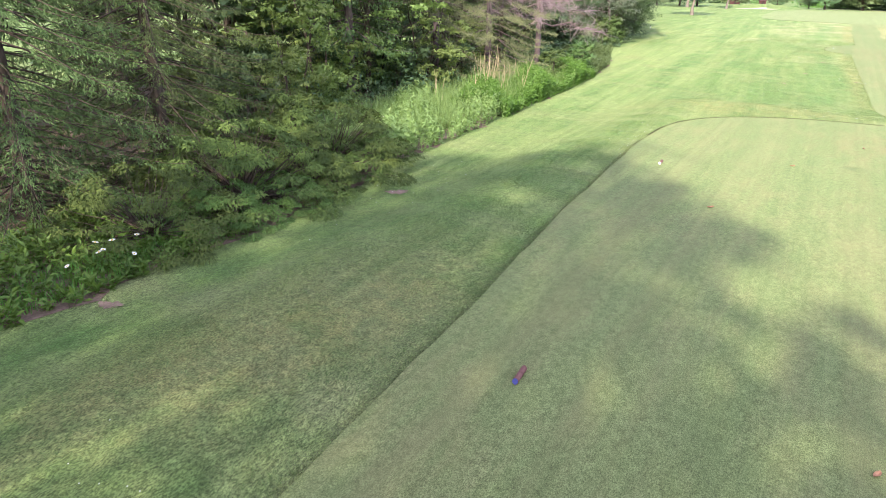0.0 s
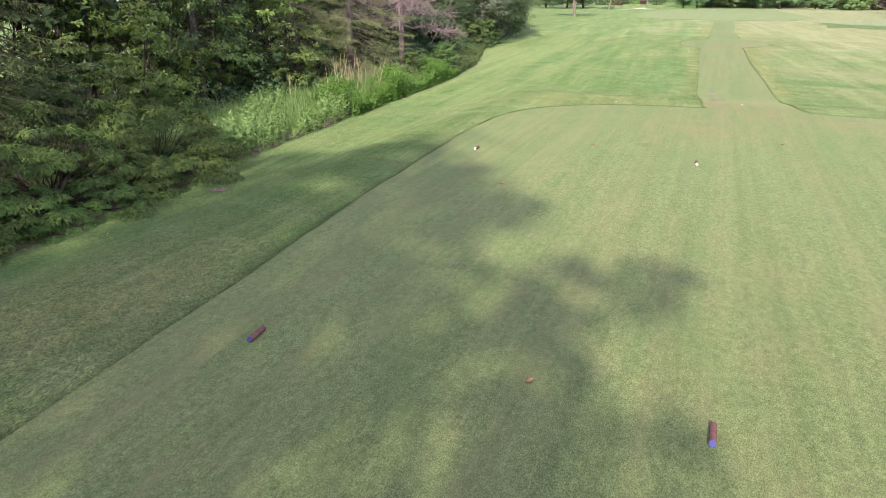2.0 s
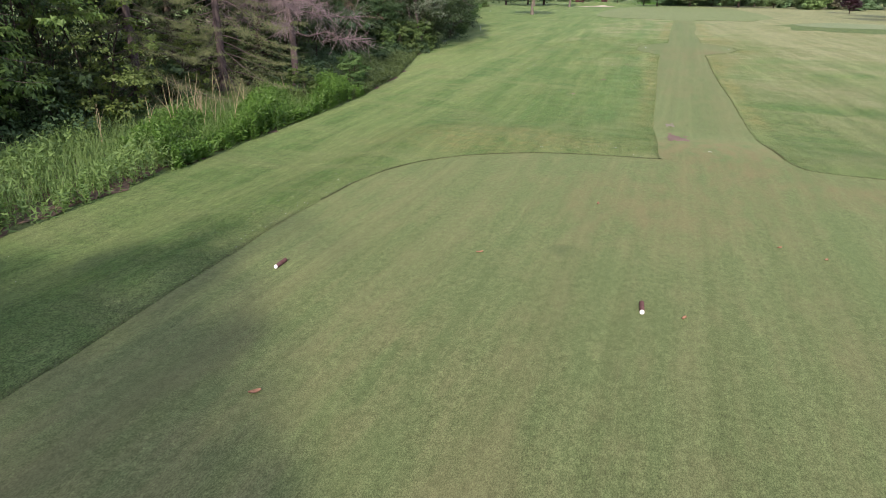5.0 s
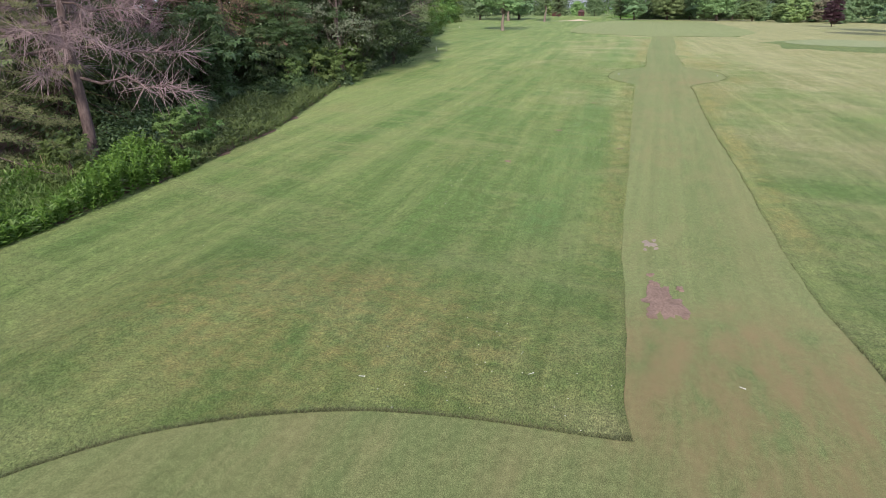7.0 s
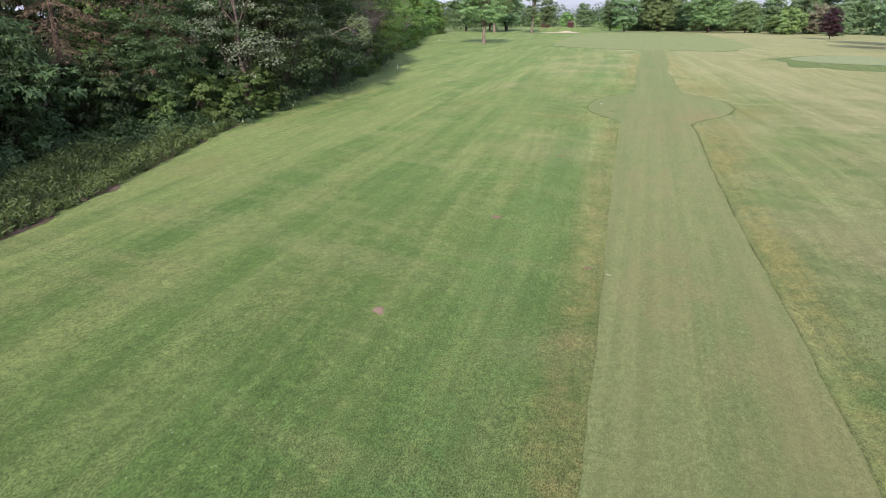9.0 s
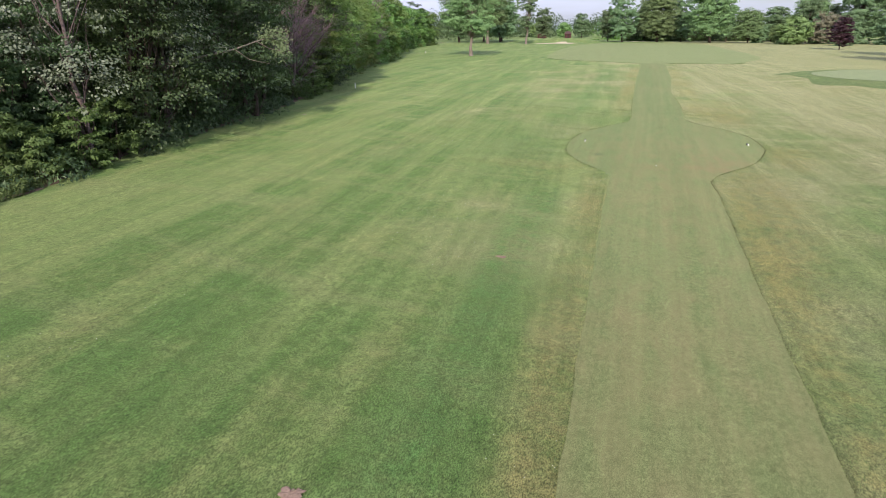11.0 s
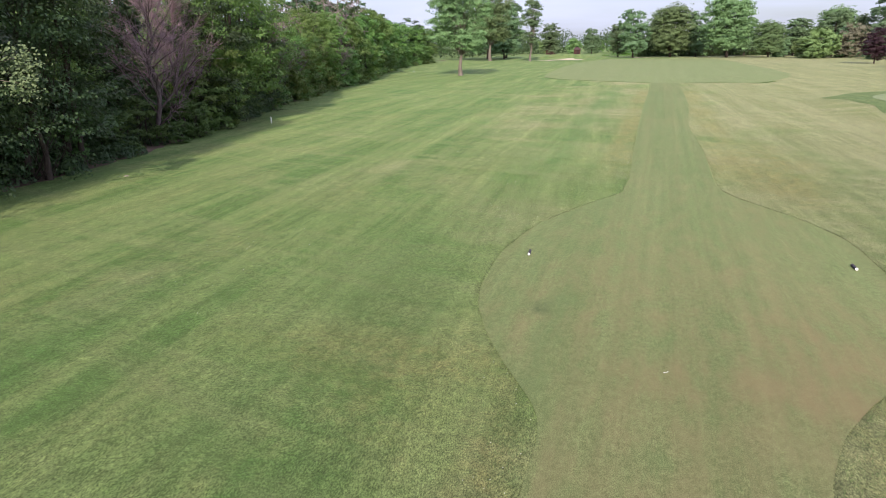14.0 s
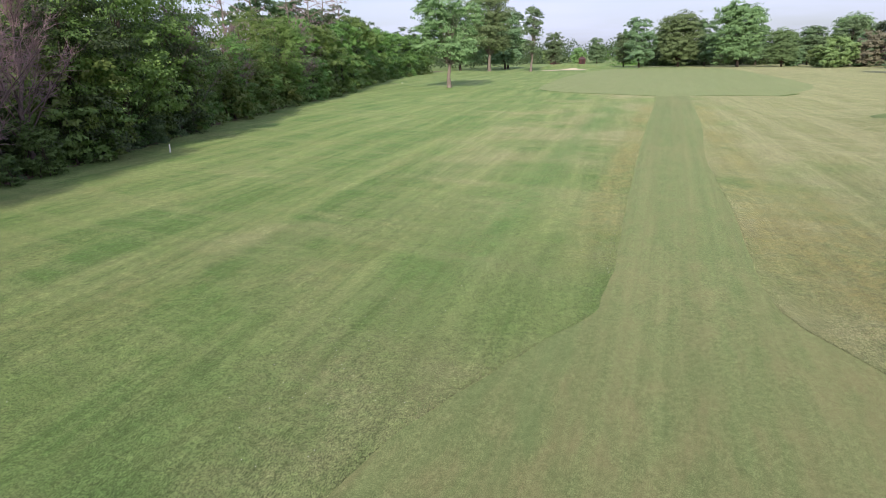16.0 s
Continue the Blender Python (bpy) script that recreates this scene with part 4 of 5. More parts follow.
# bent pale limb that reaches out of the poplars, with a few leaves at its end
limb = tagged(new("overhanging_limb"), "pale bare bent poplar limb with leaves at its tip", "branch")
limb.matrix_basis = Matrix.Translation((-22.6, 62.4, -0.45))
hr = np.random.default_rng(39)
lv0, lf0 = joined([tube([(0, 0, 3.4), (0.9, 1.2, 3.7), (2.2, 2.85, 4.1), (2.34, 4.5, 4.45), (2.8, 5.6, 4.7)], [0.075, 0.06, 0.045, 0.03, 0.012], 7),
                   tube([(2.34, 4.5, 4.45), (2.75, 4.9, 4.1), (3.2, 5.4, 3.95)], [0.022, 0.016, 0.006], 5), tube([(2.2, 2.85, 4.1), (2.6, 3.4, 3.6), (3.1, 4.4, 3.35)], [0.026, 0.02, 0.008], 5)])
ob = new("bough", mesh_of("bough", lv0, lf0, BARK_PALE, True))
ob.parent = limb
tips = np.array([(2.8, 5.6, 4.7), (3.2, 5.4, 3.95), (2.9, 5.9, 4.5), (2.5, 5.0, 4.75)])[hr.integers(0, 4, 700)] + hr.normal(0, 0.24, (700, 3))
ob = new("leaf_spray", mesh_of("leaf_spray", *leaves(tips, unit(700, hr), 0.13, 0.36, hr, 0.5, np.array([0.2, -0.4, 0.7])), LIMB_LEAF))
tagged(ob, kind="stuff")
ob.parent = limb


# ---- undergrowth, weeds and grass ----
def stuff(name, label, category, verts, faces, material):
    return tagged(new(name, mesh_of(name, verts, faces, material)), label, category, kind="stuff")


def edge_at(y):
    return along_line(WOOD_EDGE, y)


def leafy_band(seed, y0, y1, n, in0, in1, low, high, leaf, width=0.36):
    """Leaves massed in rounded clumps along the wood's edge."""
    r = np.random.default_rng(seed)
    k = max(8, int((y1 - y0) * (in1 - in0) * 1.1))
    cy = r.uniform(y0, y1, k)
    cx = edge_at(cy) - r.uniform(in0, in1, k) - np.array([margin(q) for q in cy])
    ch = r.uniform(low, high, k)
    pick = r.integers(0, k, n)
    u = unit(n, r)
    u[:, 2] = np.abs(u[:, 2])
    rad = 0.35 + 0.4 * ch[pick]
    x, y = cx[pick] + u[:, 0] * rad, cy[pick] + u[:, 1] * rad
    z = ground_z(x, y) + 0.03 + u[:, 2] * ch[pick] * r.uniform(0.3, 1, n) ** 0.5
    return leaf_tris(np.stack([x, y, z], 1), u * 0.6 + np.array([0, 0, 0.1]), leaf, width, r, 0.6, u + np.array([0, 0, 0.3]))


def tall_weeds(seed, n, place, h0, h1, leaf, per, make=leaves):
    """Upright stems with long drooping leaves all the way up."""
    r = np.random.default_rng(seed)
    x, y = place(r, n)
    h = r.uniform(h0, h1, n) * (0.75 + 0.35 * np.sin(x * 1.9 + y * 1.3))
    base = np.stack([x, y, ground_z(x, y)], 1)
    lean = np.concatenate([r.normal(0, 0.10, (n, 2)), np.ones((n, 1))], 1)
    f = np.tile(np.linspace(0.06, 1.0, per), n)
    at = np.repeat(base, per, 0) + np.repeat(lean * h[:, None], per, 0) * f[:, None]
    a = np.tile(np.arange(per) * 2.4, n) + np.repeat(r.uniform(0, 6.28, n), per)
    d = np.stack([np.cos(a), np.sin(a), 0.5 - 0.5 * (1 - f)], 1)
    lv = make(at, d, leaf * 1.0, 0.18, r, 0.25, np.array([0, 0, 0.9]) - d * 0.4)
    s = np.stack([base - [0.006, 0, 0], base + [0.006, 0, 0], base + lean * h[:, None] + [0.003, 0, 0], base + lean * h[:, None] - [0.003, 0, 0]], 1).reshape(-1, 3)
    if make is leaf_tris:
        return joined([lv, (s, np.arange(4 * n).reshape(-1, 4)[:, :3])])
    return joined([lv, (s, np.arange(4 * n).reshape(-1, 4))])


def arcs(seed, x, y, h0, h1, w, out):
    """Bent grass blades, two faces each."""
    r = np.random.default_rng(seed)
    n = len(x)
    b = np.stack([x, y, ground_z(x, y)], 1)
    a = r.uniform(0, 6.28, n)
    d = np.stack([np.cos(a), np.sin(a), np.zeros(n)], 1)
    s = np.stack([-np.sin(a), np.cos(a), np.zeros(n)], 1) * w
    h = r.uniform(h0, h1, n)[:, None]
    mid = b + d * out * 0.35 * h + np.array([0, 0, 0.6]) * h
    tip = b + d * out * h + np.array([0, 0, 0.95]) * h
    v = np.stack([b - s, b + s, mid + s * 0.7, mid - s * 0.7, tip + s * 0.15, tip - s * 0.15], 1).reshape(-1, 3)
    i = np.arange(n)[:, None] * 6
    return v, np.concatenate([i + [0, 1, 2, 3], i + [3, 2, 4, 5]])


def band(y0, y1, in0, in1):
    def place(r, n):
        y = r.uniform(y0, y1, n)
        return edge_at(y) - r.uniform(in0, in1, n), y
    return place


wr = np.random.default_rng(90)
stuff("weeds", "tall green leafy weeds along the mown grass", "weeds", *tall_weeds(91, 1900, band(18.0, 32.0, -0.05, 2.6), 0.65, 1.05, 0.15, 20), WEED)
stuff("weeds", "pale green weeds and grasses at the wood's edge", "weeds", *tall_weeds(92, 2300, band(10.0, 28.0, 0.0, 5.0), 0.5, 0.95, 0.16, 14, leaf_tris), WEED_PALE)
stuff("weeds", "mixed low weeds under the spruces", "weeds", *tall_weeds(93, 2100, band(-9, 4.5, 0.05, 3.6), 0.15, 0.5, 0.15, 9), WEED)
stuff("weeds", "low weeds between grass and trees", "weeds", *tall_weeds(94, 5200, band(30, 53, 0.05, 6.0), 0.22, 0.7, 0.17, 9, leaf_tris), MARGIN)
ax_, ay_ = band(9.5, 29.0, 0.5, 5.0)(wr, 9000)
stuff("tall_grass", "tall pale green unmown grass", "grass", *arcs(95, ax_, ay_, 0.45, 1.0, 0.006, 0.45), WEED_PALE)
ax_, ay_ = band(-9, 5.0, 0.25, 1.4)(wr, 5000)
stuff("tall_grass", "unmown grass below the spruces", "grass", *arcs(96, ax_, ay_, 0.1, 0.3, 0.006, 0.5), WEED)
ax_, ay_ = band(30.5, 58.0, 0.12, 5.5)(wr, 13000)
stuff("tall_grass", "unmown grass along the trees", "grass", *arcs(97, ax_, ay_, 0.15, 0.45, 0.007, 0.6), MARGIN)
stuff("undergrowth", "low dark leafy undergrowth at the foot of the trees", "undergrowth", *leafy_band(98, 46, 100, 30000, 0.2, 2.0, 0.3, 1.3, 0.13), HICKORY)
stuff("undergrowth", "bushy green undergrowth behind the weedy margin", "undergrowth", *leafy_band(102, 31, 50, 22000, 0.6, 2.2, 0.6, 1.7, 0.12), HICKORY)
stuff("undergrowth", "leafy undergrowth inside the wood", "undergrowth", *leafy_band(99, 30, 100, 26000, 2.4, 5.4, 0.8, 2.4, 0.16), HICKORY)
stuff("undergrowth", "dense undergrowth behind the weeds", "undergrowth", *leafy_band(100, 8, 26, 13000, 4.5, 9.0, 0.6, 2.2, 0.14), HICKORY)
stuff("undergrowth", "leafy undergrowth far along the wood", "undergrowth", *leafy_band(101, 100, 262, 26000, 0.2, 3.5, 0.6, 2.4, 0.3), MAPLE)

# far woods that close the view
def far_wood(seed, n, x0, x1, y0, y1, h0, h1, leaf):
    r = np.random.default_rng(seed)
    k = 420
    cx, cy = r.uniform(x0, x1, k), r.uniform(y0, y1, k)
    ch = r.uniform(h0, h1, k) * r.uniform(0.3, 1, k)
    pick = r.integers(0, k, n)
    u = unit(n, r)
    rad = r.uniform(2.5, 5.0, k)[pick]
    x, y = cx[pick] + u[:, 0] * rad, cy[pick] + u[:, 1] * rad
    z = np.maximum(ch[pick] + u[:, 2] * rad * 0.8, 0.2) + ground_z(x, y)
    return leaf_tris(np.stack([x, y, z], 1), unit(n, r), leaf, 0.4, r, 0.5, u + np.array([0, 0, 0.3]))


stuff("far_woods", "distant line of dark green woods", "woods", *far_wood(111, 46000, -170, 140, 470, 540, 5, 13, 0.9), HICKORY)
stuff("far_woods", "distant woods beside the course", "woods", *far_wood(112, 26000, -190, -92, 300, 470, 5, 15, 0.8), HICKORY)
stuff("far_woods", "distant green woods on the open side", "woods", *far_wood(113, 30000, 44, 220, 310, 470, 4, 13, 0.8), MAPLE)
stuff("far_woods", "dark wood behind the lone trees", "woods", *far_wood(115, 22000, -24, 46, 336, 352, 3, 9, 0.75), HICKORY)
stuff("far_woods", "light green far thicket", "woods", *far_wood(114, 16000, -40, 50, 360, 430, 1.5, 5, 0.7), WEED)

# dry stalks among the weeds
sr = np.random.default_rng(120)
stalk_v, stalk_f = tube(wander((0, 0, -0.05), (0.12, 0.05, 1.9), 6, 0.03, sr), [0.016, 0.014, 0.012, 0.01, 0.008, 0.004], 5)
twig_v, twig_f = tube(wander((0.06, 0.02, 1.1), (0.35, -0.1, 1.6), 4, 0.02, sr), [0.007, 0.006, 0.004, 0.002], 4)
sv, sf = joined([(stalk_v, stalk_f), (twig_v, twig_f)])
stalk_mesh = mesh_of("dry_stalk", sv, sf, STALK, True)
for i in range(34):
    y = sr.uniform(17.5, 29.0)
    x = float(edge_at(y)) - sr.uniform(1.6, 4.0)
    if i < 16:
        x, y = -13.5 + sr.normal(0, 0.55), 22.6 + sr.normal(0, 0.3)
    ob = tagged(new("dry_stalk", stalk_mesh), "dry tan dead plant stalk standing among weeds", "stalk", "dry stalks")
    ob.matrix_basis = Matrix.Translation((x, y, float(ground_z(x, y)))) @ Euler((sr.normal(0, 0.14), sr.normal(0, 0.14), sr.uniform(0, 6.28))).to_matrix().to_4x4() @ Matrix.Scale(sr.uniform(0.6, 1.15), 4)

# blades of rough grass: a lip along the mown edges, and tufts over the near rough
edge_l = np.stack([ml, my], 1)
edge_r = np.stack([mr, my], 1)


def edge_points(line, n, y0, y1, r):
    line = line[(line[:, 1] >= y0) & (line[:, 1] <= y1)]
    s = np.concatenate([[0], np.cumsum(np.hypot(*np.diff(line, axis=0).T))])
    q = r.uniform(0, s[-1], n)
    x, y = np.interp(q, s, line[:, 0]), np.interp(q, s, line[:, 1])
    i = np.clip(np.searchsorted(s, q) - 1, 0, len(line) - 2)
    d = line[i + 1] - line[i]
    d /= np.hypot(*d.T)[:, None]
    return x, y, d


def blades(x, y, h0, h1, w, lean, r):
    """One-face grass blades."""
    n = len(x)
    a = r.uniform(0, 6.28, n)
    s = np.stack([np.cos(a), np.sin(a), np.zeros(n)], 1) * w
    b = np.stack([x, y, ground_z(x, y) - 0.004], 1)
    h = r.uniform(h0, h1, n)[:, None]
    tip = b + np.concatenate([r.normal(0, lean, (n, 2)), np.ones((n, 1))], 1) * h
    return np.stack([b - s, b + s, tip], 1).reshape(-1, 3), np.arange(3 * n).reshape(-1, 3)


br = np.random.default_rng(130)
lip = []
for line, sgn in ((edge_l, -1), (edge_r, 1)):
    x, y, d = edge_points(line, 34000, -6, 90, br)
    some = br.random(len(x)) < np.where(sgn < 0, np.where(y < 16, 0.6, np.where(y < 22.6, 1.0, np.where(y < 62, 0.06, 0.15))), np.where(y > 77, 0.15, 0.45))
    x, y, d = x[some], y[some], d[some]
    o = np.abs(br.normal(0, 0.045, len(x))) + 0.005
    wob_at = (0.015 * np.sin(y * 2.1) + 0.012 * np.sin(y * 5.3 + 1)) * (1 if sgn < 0 else -1)
    lip.append(blades(x + wob_at - sgn * -1 * d[:, 1] * o, y + sgn * -1 * d[:, 0] * o * -1 * -1, 0.015, 0.034, 0.005, 1.1, br))
for line, sgn in ((edge_l, -1), (edge_r, 1)):
    x, y, d = edge_points(line, 4500, -6, 27, br)
    o = np.abs(br.normal(0, 0.06, len(x))) + 0.004
    lip.append(blades(x + sgn * d[:, 1] * o, y - sgn * d[:, 0] * o, 0.02, 0.045, 0.005, 0.6, br))
stuff("grass_edge", "longer grass blades lining the mown turf", "grass", *joined(lip), EDGE_BLADE)
# darker blades that paint the shaded line at the foot of the longer grass
EDGE_SHADE = leaf_material("edge_shade_blades", (0.065, 0.078, 0.032), (0.10, 0.115, 0.046), (0.15, 0.155, 0.066), 0.2, 0.9)
foot = []
for line, sgn, n_f, y0, y1, h in ((edge_l, -1, 5200, 16.0, 22.6, 0.032), (edge_l, -1, 1800, -6.0, 16.0, 0.02), (edge_r, 1, 2400, 21.5, 27.0, 0.032), (edge_r, 1, 2600, 27.0, 61.0, 0.028), (edge_r, 1, 1300, 66.0, 78.0, 0.03), (edge_l, -1, 1500, 62.0, 77.0, 0.026)):
    x, y, d = edge_points(line, n_f, y0, y1, br)
    thin = np.sin(y * 1.9 + x) + np.sin(y * 4.3 - 2 * x) + br.normal(0, 0.9, n_f) > -0.6
    x, y, d = x[thin], y[thin], d[thin]
    o = np.abs(br.normal(0, 0.035, len(x))) + 0.002
    foot.append(blades(x + sgn * d[:, 1] * o, y - sgn * d[:, 0] * o, h * 0.5, h * 1.3, 0.006, 0.7, br))
stuff("grass_edge", "dark grass blades standing for shade at the cut edge", "grass", *joined(foot), EDGE_SHADE)


def rough_points(n, r):
    y = r.uniform(-3, 82, n)
    left = r.random(n) < 0.66
    l, rt = along_line(MOWN_LEFT, y), along_line(MOWN_RIGHT, y)
    x = np.where(left, l - 0.05 - r.random(n) ** 1.4 * (l - edge_at(y) - 0.1).clip(0, 9), rt + 0.05 + r.random(n) ** 1.3 * 6.0)
    return x, y


bx, by = rough_points(230000, br)
clump = np.sin(bx * 3.1 + np.sin(by * 2.3)) + np.sin(by * 3.7 + bx * 1.3) + br.normal(0, 0.7, len(bx))
bx, by = bx[clump > -0.4], by[clump > -0.4]
stuff("grass", "short blades of rough grass", "grass", *blades(bx, by, 0.025, 0.06, 0.005, 0.7, br), BLADE)

# taller fringe at the near edge of the fairway
fe = np.array([(-22.5, 156.5), (-20, 152.5), (-15, 148), (-10, 144.5), (-5.6, 142.5)], float)
fe2 = np.array([(-1.6, 142.9), (7.0, 143.0), (9.2, 147.0)], float)
fringe = []
for line in (fe, fe2):
    q = br.uniform(0, len(line) - 1.001, 5000)
    i = q.astype(int)
    pnt = line[i] + (line[i + 1] - line[i]) * (q - i)[:, None]
    fringe.append(blades(pnt[:, 0] + br.normal(0, 0.15, 5000), pnt[:, 1] - np.abs(br.normal(0, 0.12, 5000)), 0.02, 0.06, 0.02, 0.6, br))
stuff("grass_edge", "longer grass fringing the fairway", "grass", *joined(fringe), MARGIN)

# clover heads in the rough
WHITE_FLOWER = plain_material("white_petals", (0.75, 0.74, 0.68), 0.7, 40, 0.15)
cr = np.random.default_rng(140)
cx_, cy_ = rough_points(5200, cr)
keep = (np.sin(cx_ * 0.9 + 0.35 * cy_) + np.sin(cy_ * 0.31 - 0.5 * cx_ + 1) + cr.normal(0, 0.35, 5200) > 1.15) & (cx_ < 2)
cx_, cy_ = cx_[keep], cy_[keep]
n_c = len(cx_)
cz = ground_z(cx_, cy_) + 0.035
off = np.array([[1, 0, 0], [0, 1, 0], [-1, 0, 0], [0, -1, 0], [0, 0, 0.9], [0, 0, -0.9]]) * 0.008
cv = (np.stack([cx_, cy_, cz], 1)[:, None] + off[None]).reshape(-1, 3)
cf = (np.arange(n_c)[:, None, None] * 6 + np.array([[0, 1, 4], [1, 2, 4], [2, 3, 4], [3, 0, 4], [1, 0, 5], [2, 1, 5], [3, 2, 5], [0, 3, 5]])[None]).reshape(-1, 3)
stuff("clover", "small white clover heads in the grass", "flowers", cv, cf, WHITE_FLOWER)

# ---- small things on the course ----
TEE_WOOD = bark_material("stained_log", (0.13, 0.06, 0.055), (0.24, 0.12, 0.11))
TEE_GREY = bark_material("grey_log", (0.05, 0.045, 0.055), (0.12, 0.105, 0.125))
BLUE_PAINT = plain_material("blue_paint", (0.085, 0.09, 0.32), 0.5, 60, 0.2)
WHITE_PAINT = plain_material("white_paint", (0.82, 0.82, 0.80), 0.5, 60, 0.08)
RIM = plain_material("dark_rim", (0.03, 0.02, 0.02), 0.9, 60, 0.3)
DRY_LEAF = plain_material("dry_leaf", (0.36, 0.19, 0.12), 0.8, 50, 0.5)
STONE = plain_material("pale_stone", (0.30, 0.25, 0.21), 0.9, 18, 0.4)
BRICK_RED = plain_material("red_wall", (0.07, 0.03, 0.03), 0.9, 6, 0.3)
ROOF_RED = plain_material("dull_red_roof", (0.085, 0.05, 0.05), 0.9, 6, 0.3)


def tee_marker(x, y, yaw, wood, paint, label, group):
    """A short log lying on the turf, its near end cut on the slant and painted."""
    top = tagged(new("tee_marker"), label, "tee marker", group)
    length, rad, sides = 0.31, 0.033, 20
    bm = bmesh.new()
    rings = []
    for s, slant in ((0.0, 1.0), (0.004, 1.0), (0.5, 0.45), (0.985, 0.0), (1.0, 0.0)):
        ring = []
        grow = 0.93 if s in (0.0, 1.0) else 1.0
        for k in range(sides):
            a = 2 * math.pi * k / sides
            rr = rad * grow * (1 + 0.02 * math.sin(3 * a + 4 * s))
            cz_, cx2 = math.sin(a) * rr, math.cos(a) * rr
            ring.append(bm.verts.new((cx2, -length / 2 + s * length + slant * (cz_ + rad) * 0.35, cz_ + rad - 0.004)))
        rings.append(ring)
    for a, b in zip(rings, rings[1:]):
        for k in range(sides):
            bm.faces.new((a[k], a[(k + 1) % sides], b[(k + 1) % sides], b[k]))
    bm.faces.new(rings[0][::-1])
    bm.faces.new(rings[-1])
    part("log", bm, wood, top, smooth=False)
    for name, mat, grow, out in (("rim", RIM, 0.97, 0.002), ("painted_face", paint, 0.92 if paint is WHITE_PAINT else 0.95, 0.005)):
        bm = bmesh.new()
        front, back = [], []
        for k in range(sides):
            a = 2 * math.pi * k / sides
            cz_, cx2 = math.sin(a) * rad * grow, math.cos(a) * rad * grow
            yy = -length / 2 + (cz_ + rad) * 0.35
            front.append(bm.verts.new((cx2, yy - out, cz_ + rad - 0.004 + out * 0.8)))
            back.append(bm.verts.new((cx2, yy + 0.002, cz_ + rad - 0.004 - 0.001)))
        bm.faces.new(front[::-1])
        for k in range(sides):
            bm.faces.new((front[k], front[(k + 1) % sides], back[(k + 1) % sides], back[k]))
        part(name, bm, mat, top, smooth=False)
    top.matrix_basis = pose(x, y, float(ground_z(x, y)) + 0.013, 0, 0, yaw)
    return top


tee_marker(-1.94, 2.40, 8, TEE_WOOD, BLUE_PAINT, "brown log tee marker with a blue painted end", "blue tee markers")
tee_marker(3.08, 2.66, 2, TEE_WOOD, BLUE_PAINT, "brown log tee marker with a blue painted end", "blue tee markers")
tee_marker(-3.43, 12.80, 6, TEE_WOOD, WHITE_PAINT, "brown log tee marker with a white painted end", "white tee markers")
tee_marker(2.02, 13.45, 7, TEE_WOOD, WHITE_PAINT, "brown log tee marker with a white painted end", "white tee markers")
tee_marker(-3.44, 68.0, 8, TEE_GREY, WHITE_PAINT, "dark grey log tee marker with a white end", "forward tee markers")
tee_marker(3.55, 69.3, 6, TEE_GREY, WHITE_PAINT, "dark grey log tee marker with a white end", "forward tee markers")


def soil_patch(seed, x, y, rx, ry, label, mat, lift=0.016, name="bare_patch"):
    """A ragged worn patch, slightly domed, lying on the ground."""
    r = np.random.default_rng(seed)
    k = 40
    a = np.linspace(0, 2 * np.pi, k, endpoint=False)
    ph = r.uniform(0, 6.28, 5)
    wave = 1 + 0.22 * np.sin(2 * a + ph[0]) + 0.16 * np.sin(3 * a + ph[1]) + 0.13 * np.sin(7 * a + ph[2]) + 0.12 * np.sin(11 * a + ph[3]) + r.normal(0, 0.09, k)
    v, f = [], []
    for q, up in ((0.0, 0.01), (0.35, 0.010), (0.7, 0.007), (1.0, 0.0)):
        px_, py_ = x + rx * q * wave * np.cos(a), y + ry * q * wave * np.sin(a)
        v.append(np.stack([px_, py_, ground_z(px_, py_) + lift + up + (r.normal(0, 0.004, k) if q else 0)], 1))
    for i in range(3):
        for j in range(k):
            f.append((i * k + j, (i + 1) * k + j, (i + 1) * k + (j + 1) % k, i * k + (j + 1) % k))
    return tagged(new(name, mesh_of(name, np.concatenate(v), f, mat, True)), label, "bare patch", kind="structure")


soil_patch(151, 1.70, 26.75, 0.32, 0.80, "bare reddish brown soil worn through the turf", SOIL)
soil_patch(152, 1.30, 30.05, 0.11, 0.18, "small pale bare patch in the turf", STONE)
for k, (px2, py2, pr) in enumerate(((1.52, 27.7, 0.10), (1.42, 28.2, 0.07), (1.95, 27.6, 0.08), (1.55, 26.0, 0.08), (2.05, 26.2, 0.07))):
    soil_patch(190 + k, px2, py2, pr, pr * 1.6, "small crumb of bare soil in worn turf", SOIL)
for k, (px2, py2, pr) in enumerate(((1.44, 29.85, 0.05), (1.18, 30.2, 0.06), (1.36, 30.35, 0.05), (1.22, 29.7, 0.04))):
    soil_patch(196 + k, px2, py2, pr, pr * 1.6, "small pale stony patch in the turf", STONE)
soil_patch(153, -8.05, 8.15, 0.24, 0.17, "small bare patch of soil in the grass", SOIL)
soil_patch(154, -3.64, 36.65, 0.12, 0.13, "small bare patch in the grass", SOIL)
soil_patch(155, -2.97, 51.28, 0.10, 0.09, "small divot of bare soil in the grass", SOIL)
soil_patch(156, -0.38, 40.1, 0.08, 0.07, "small divot in the grass", SOIL)
soil_patch(157, -3.2, 43.0, 0.12, 0.14, "small divot of bare soil in the grass", SOIL)
soil_patch(158, -7.9, 1.2, 0.22, 0.10, "small bare patch of soil in the grass", SOIL)

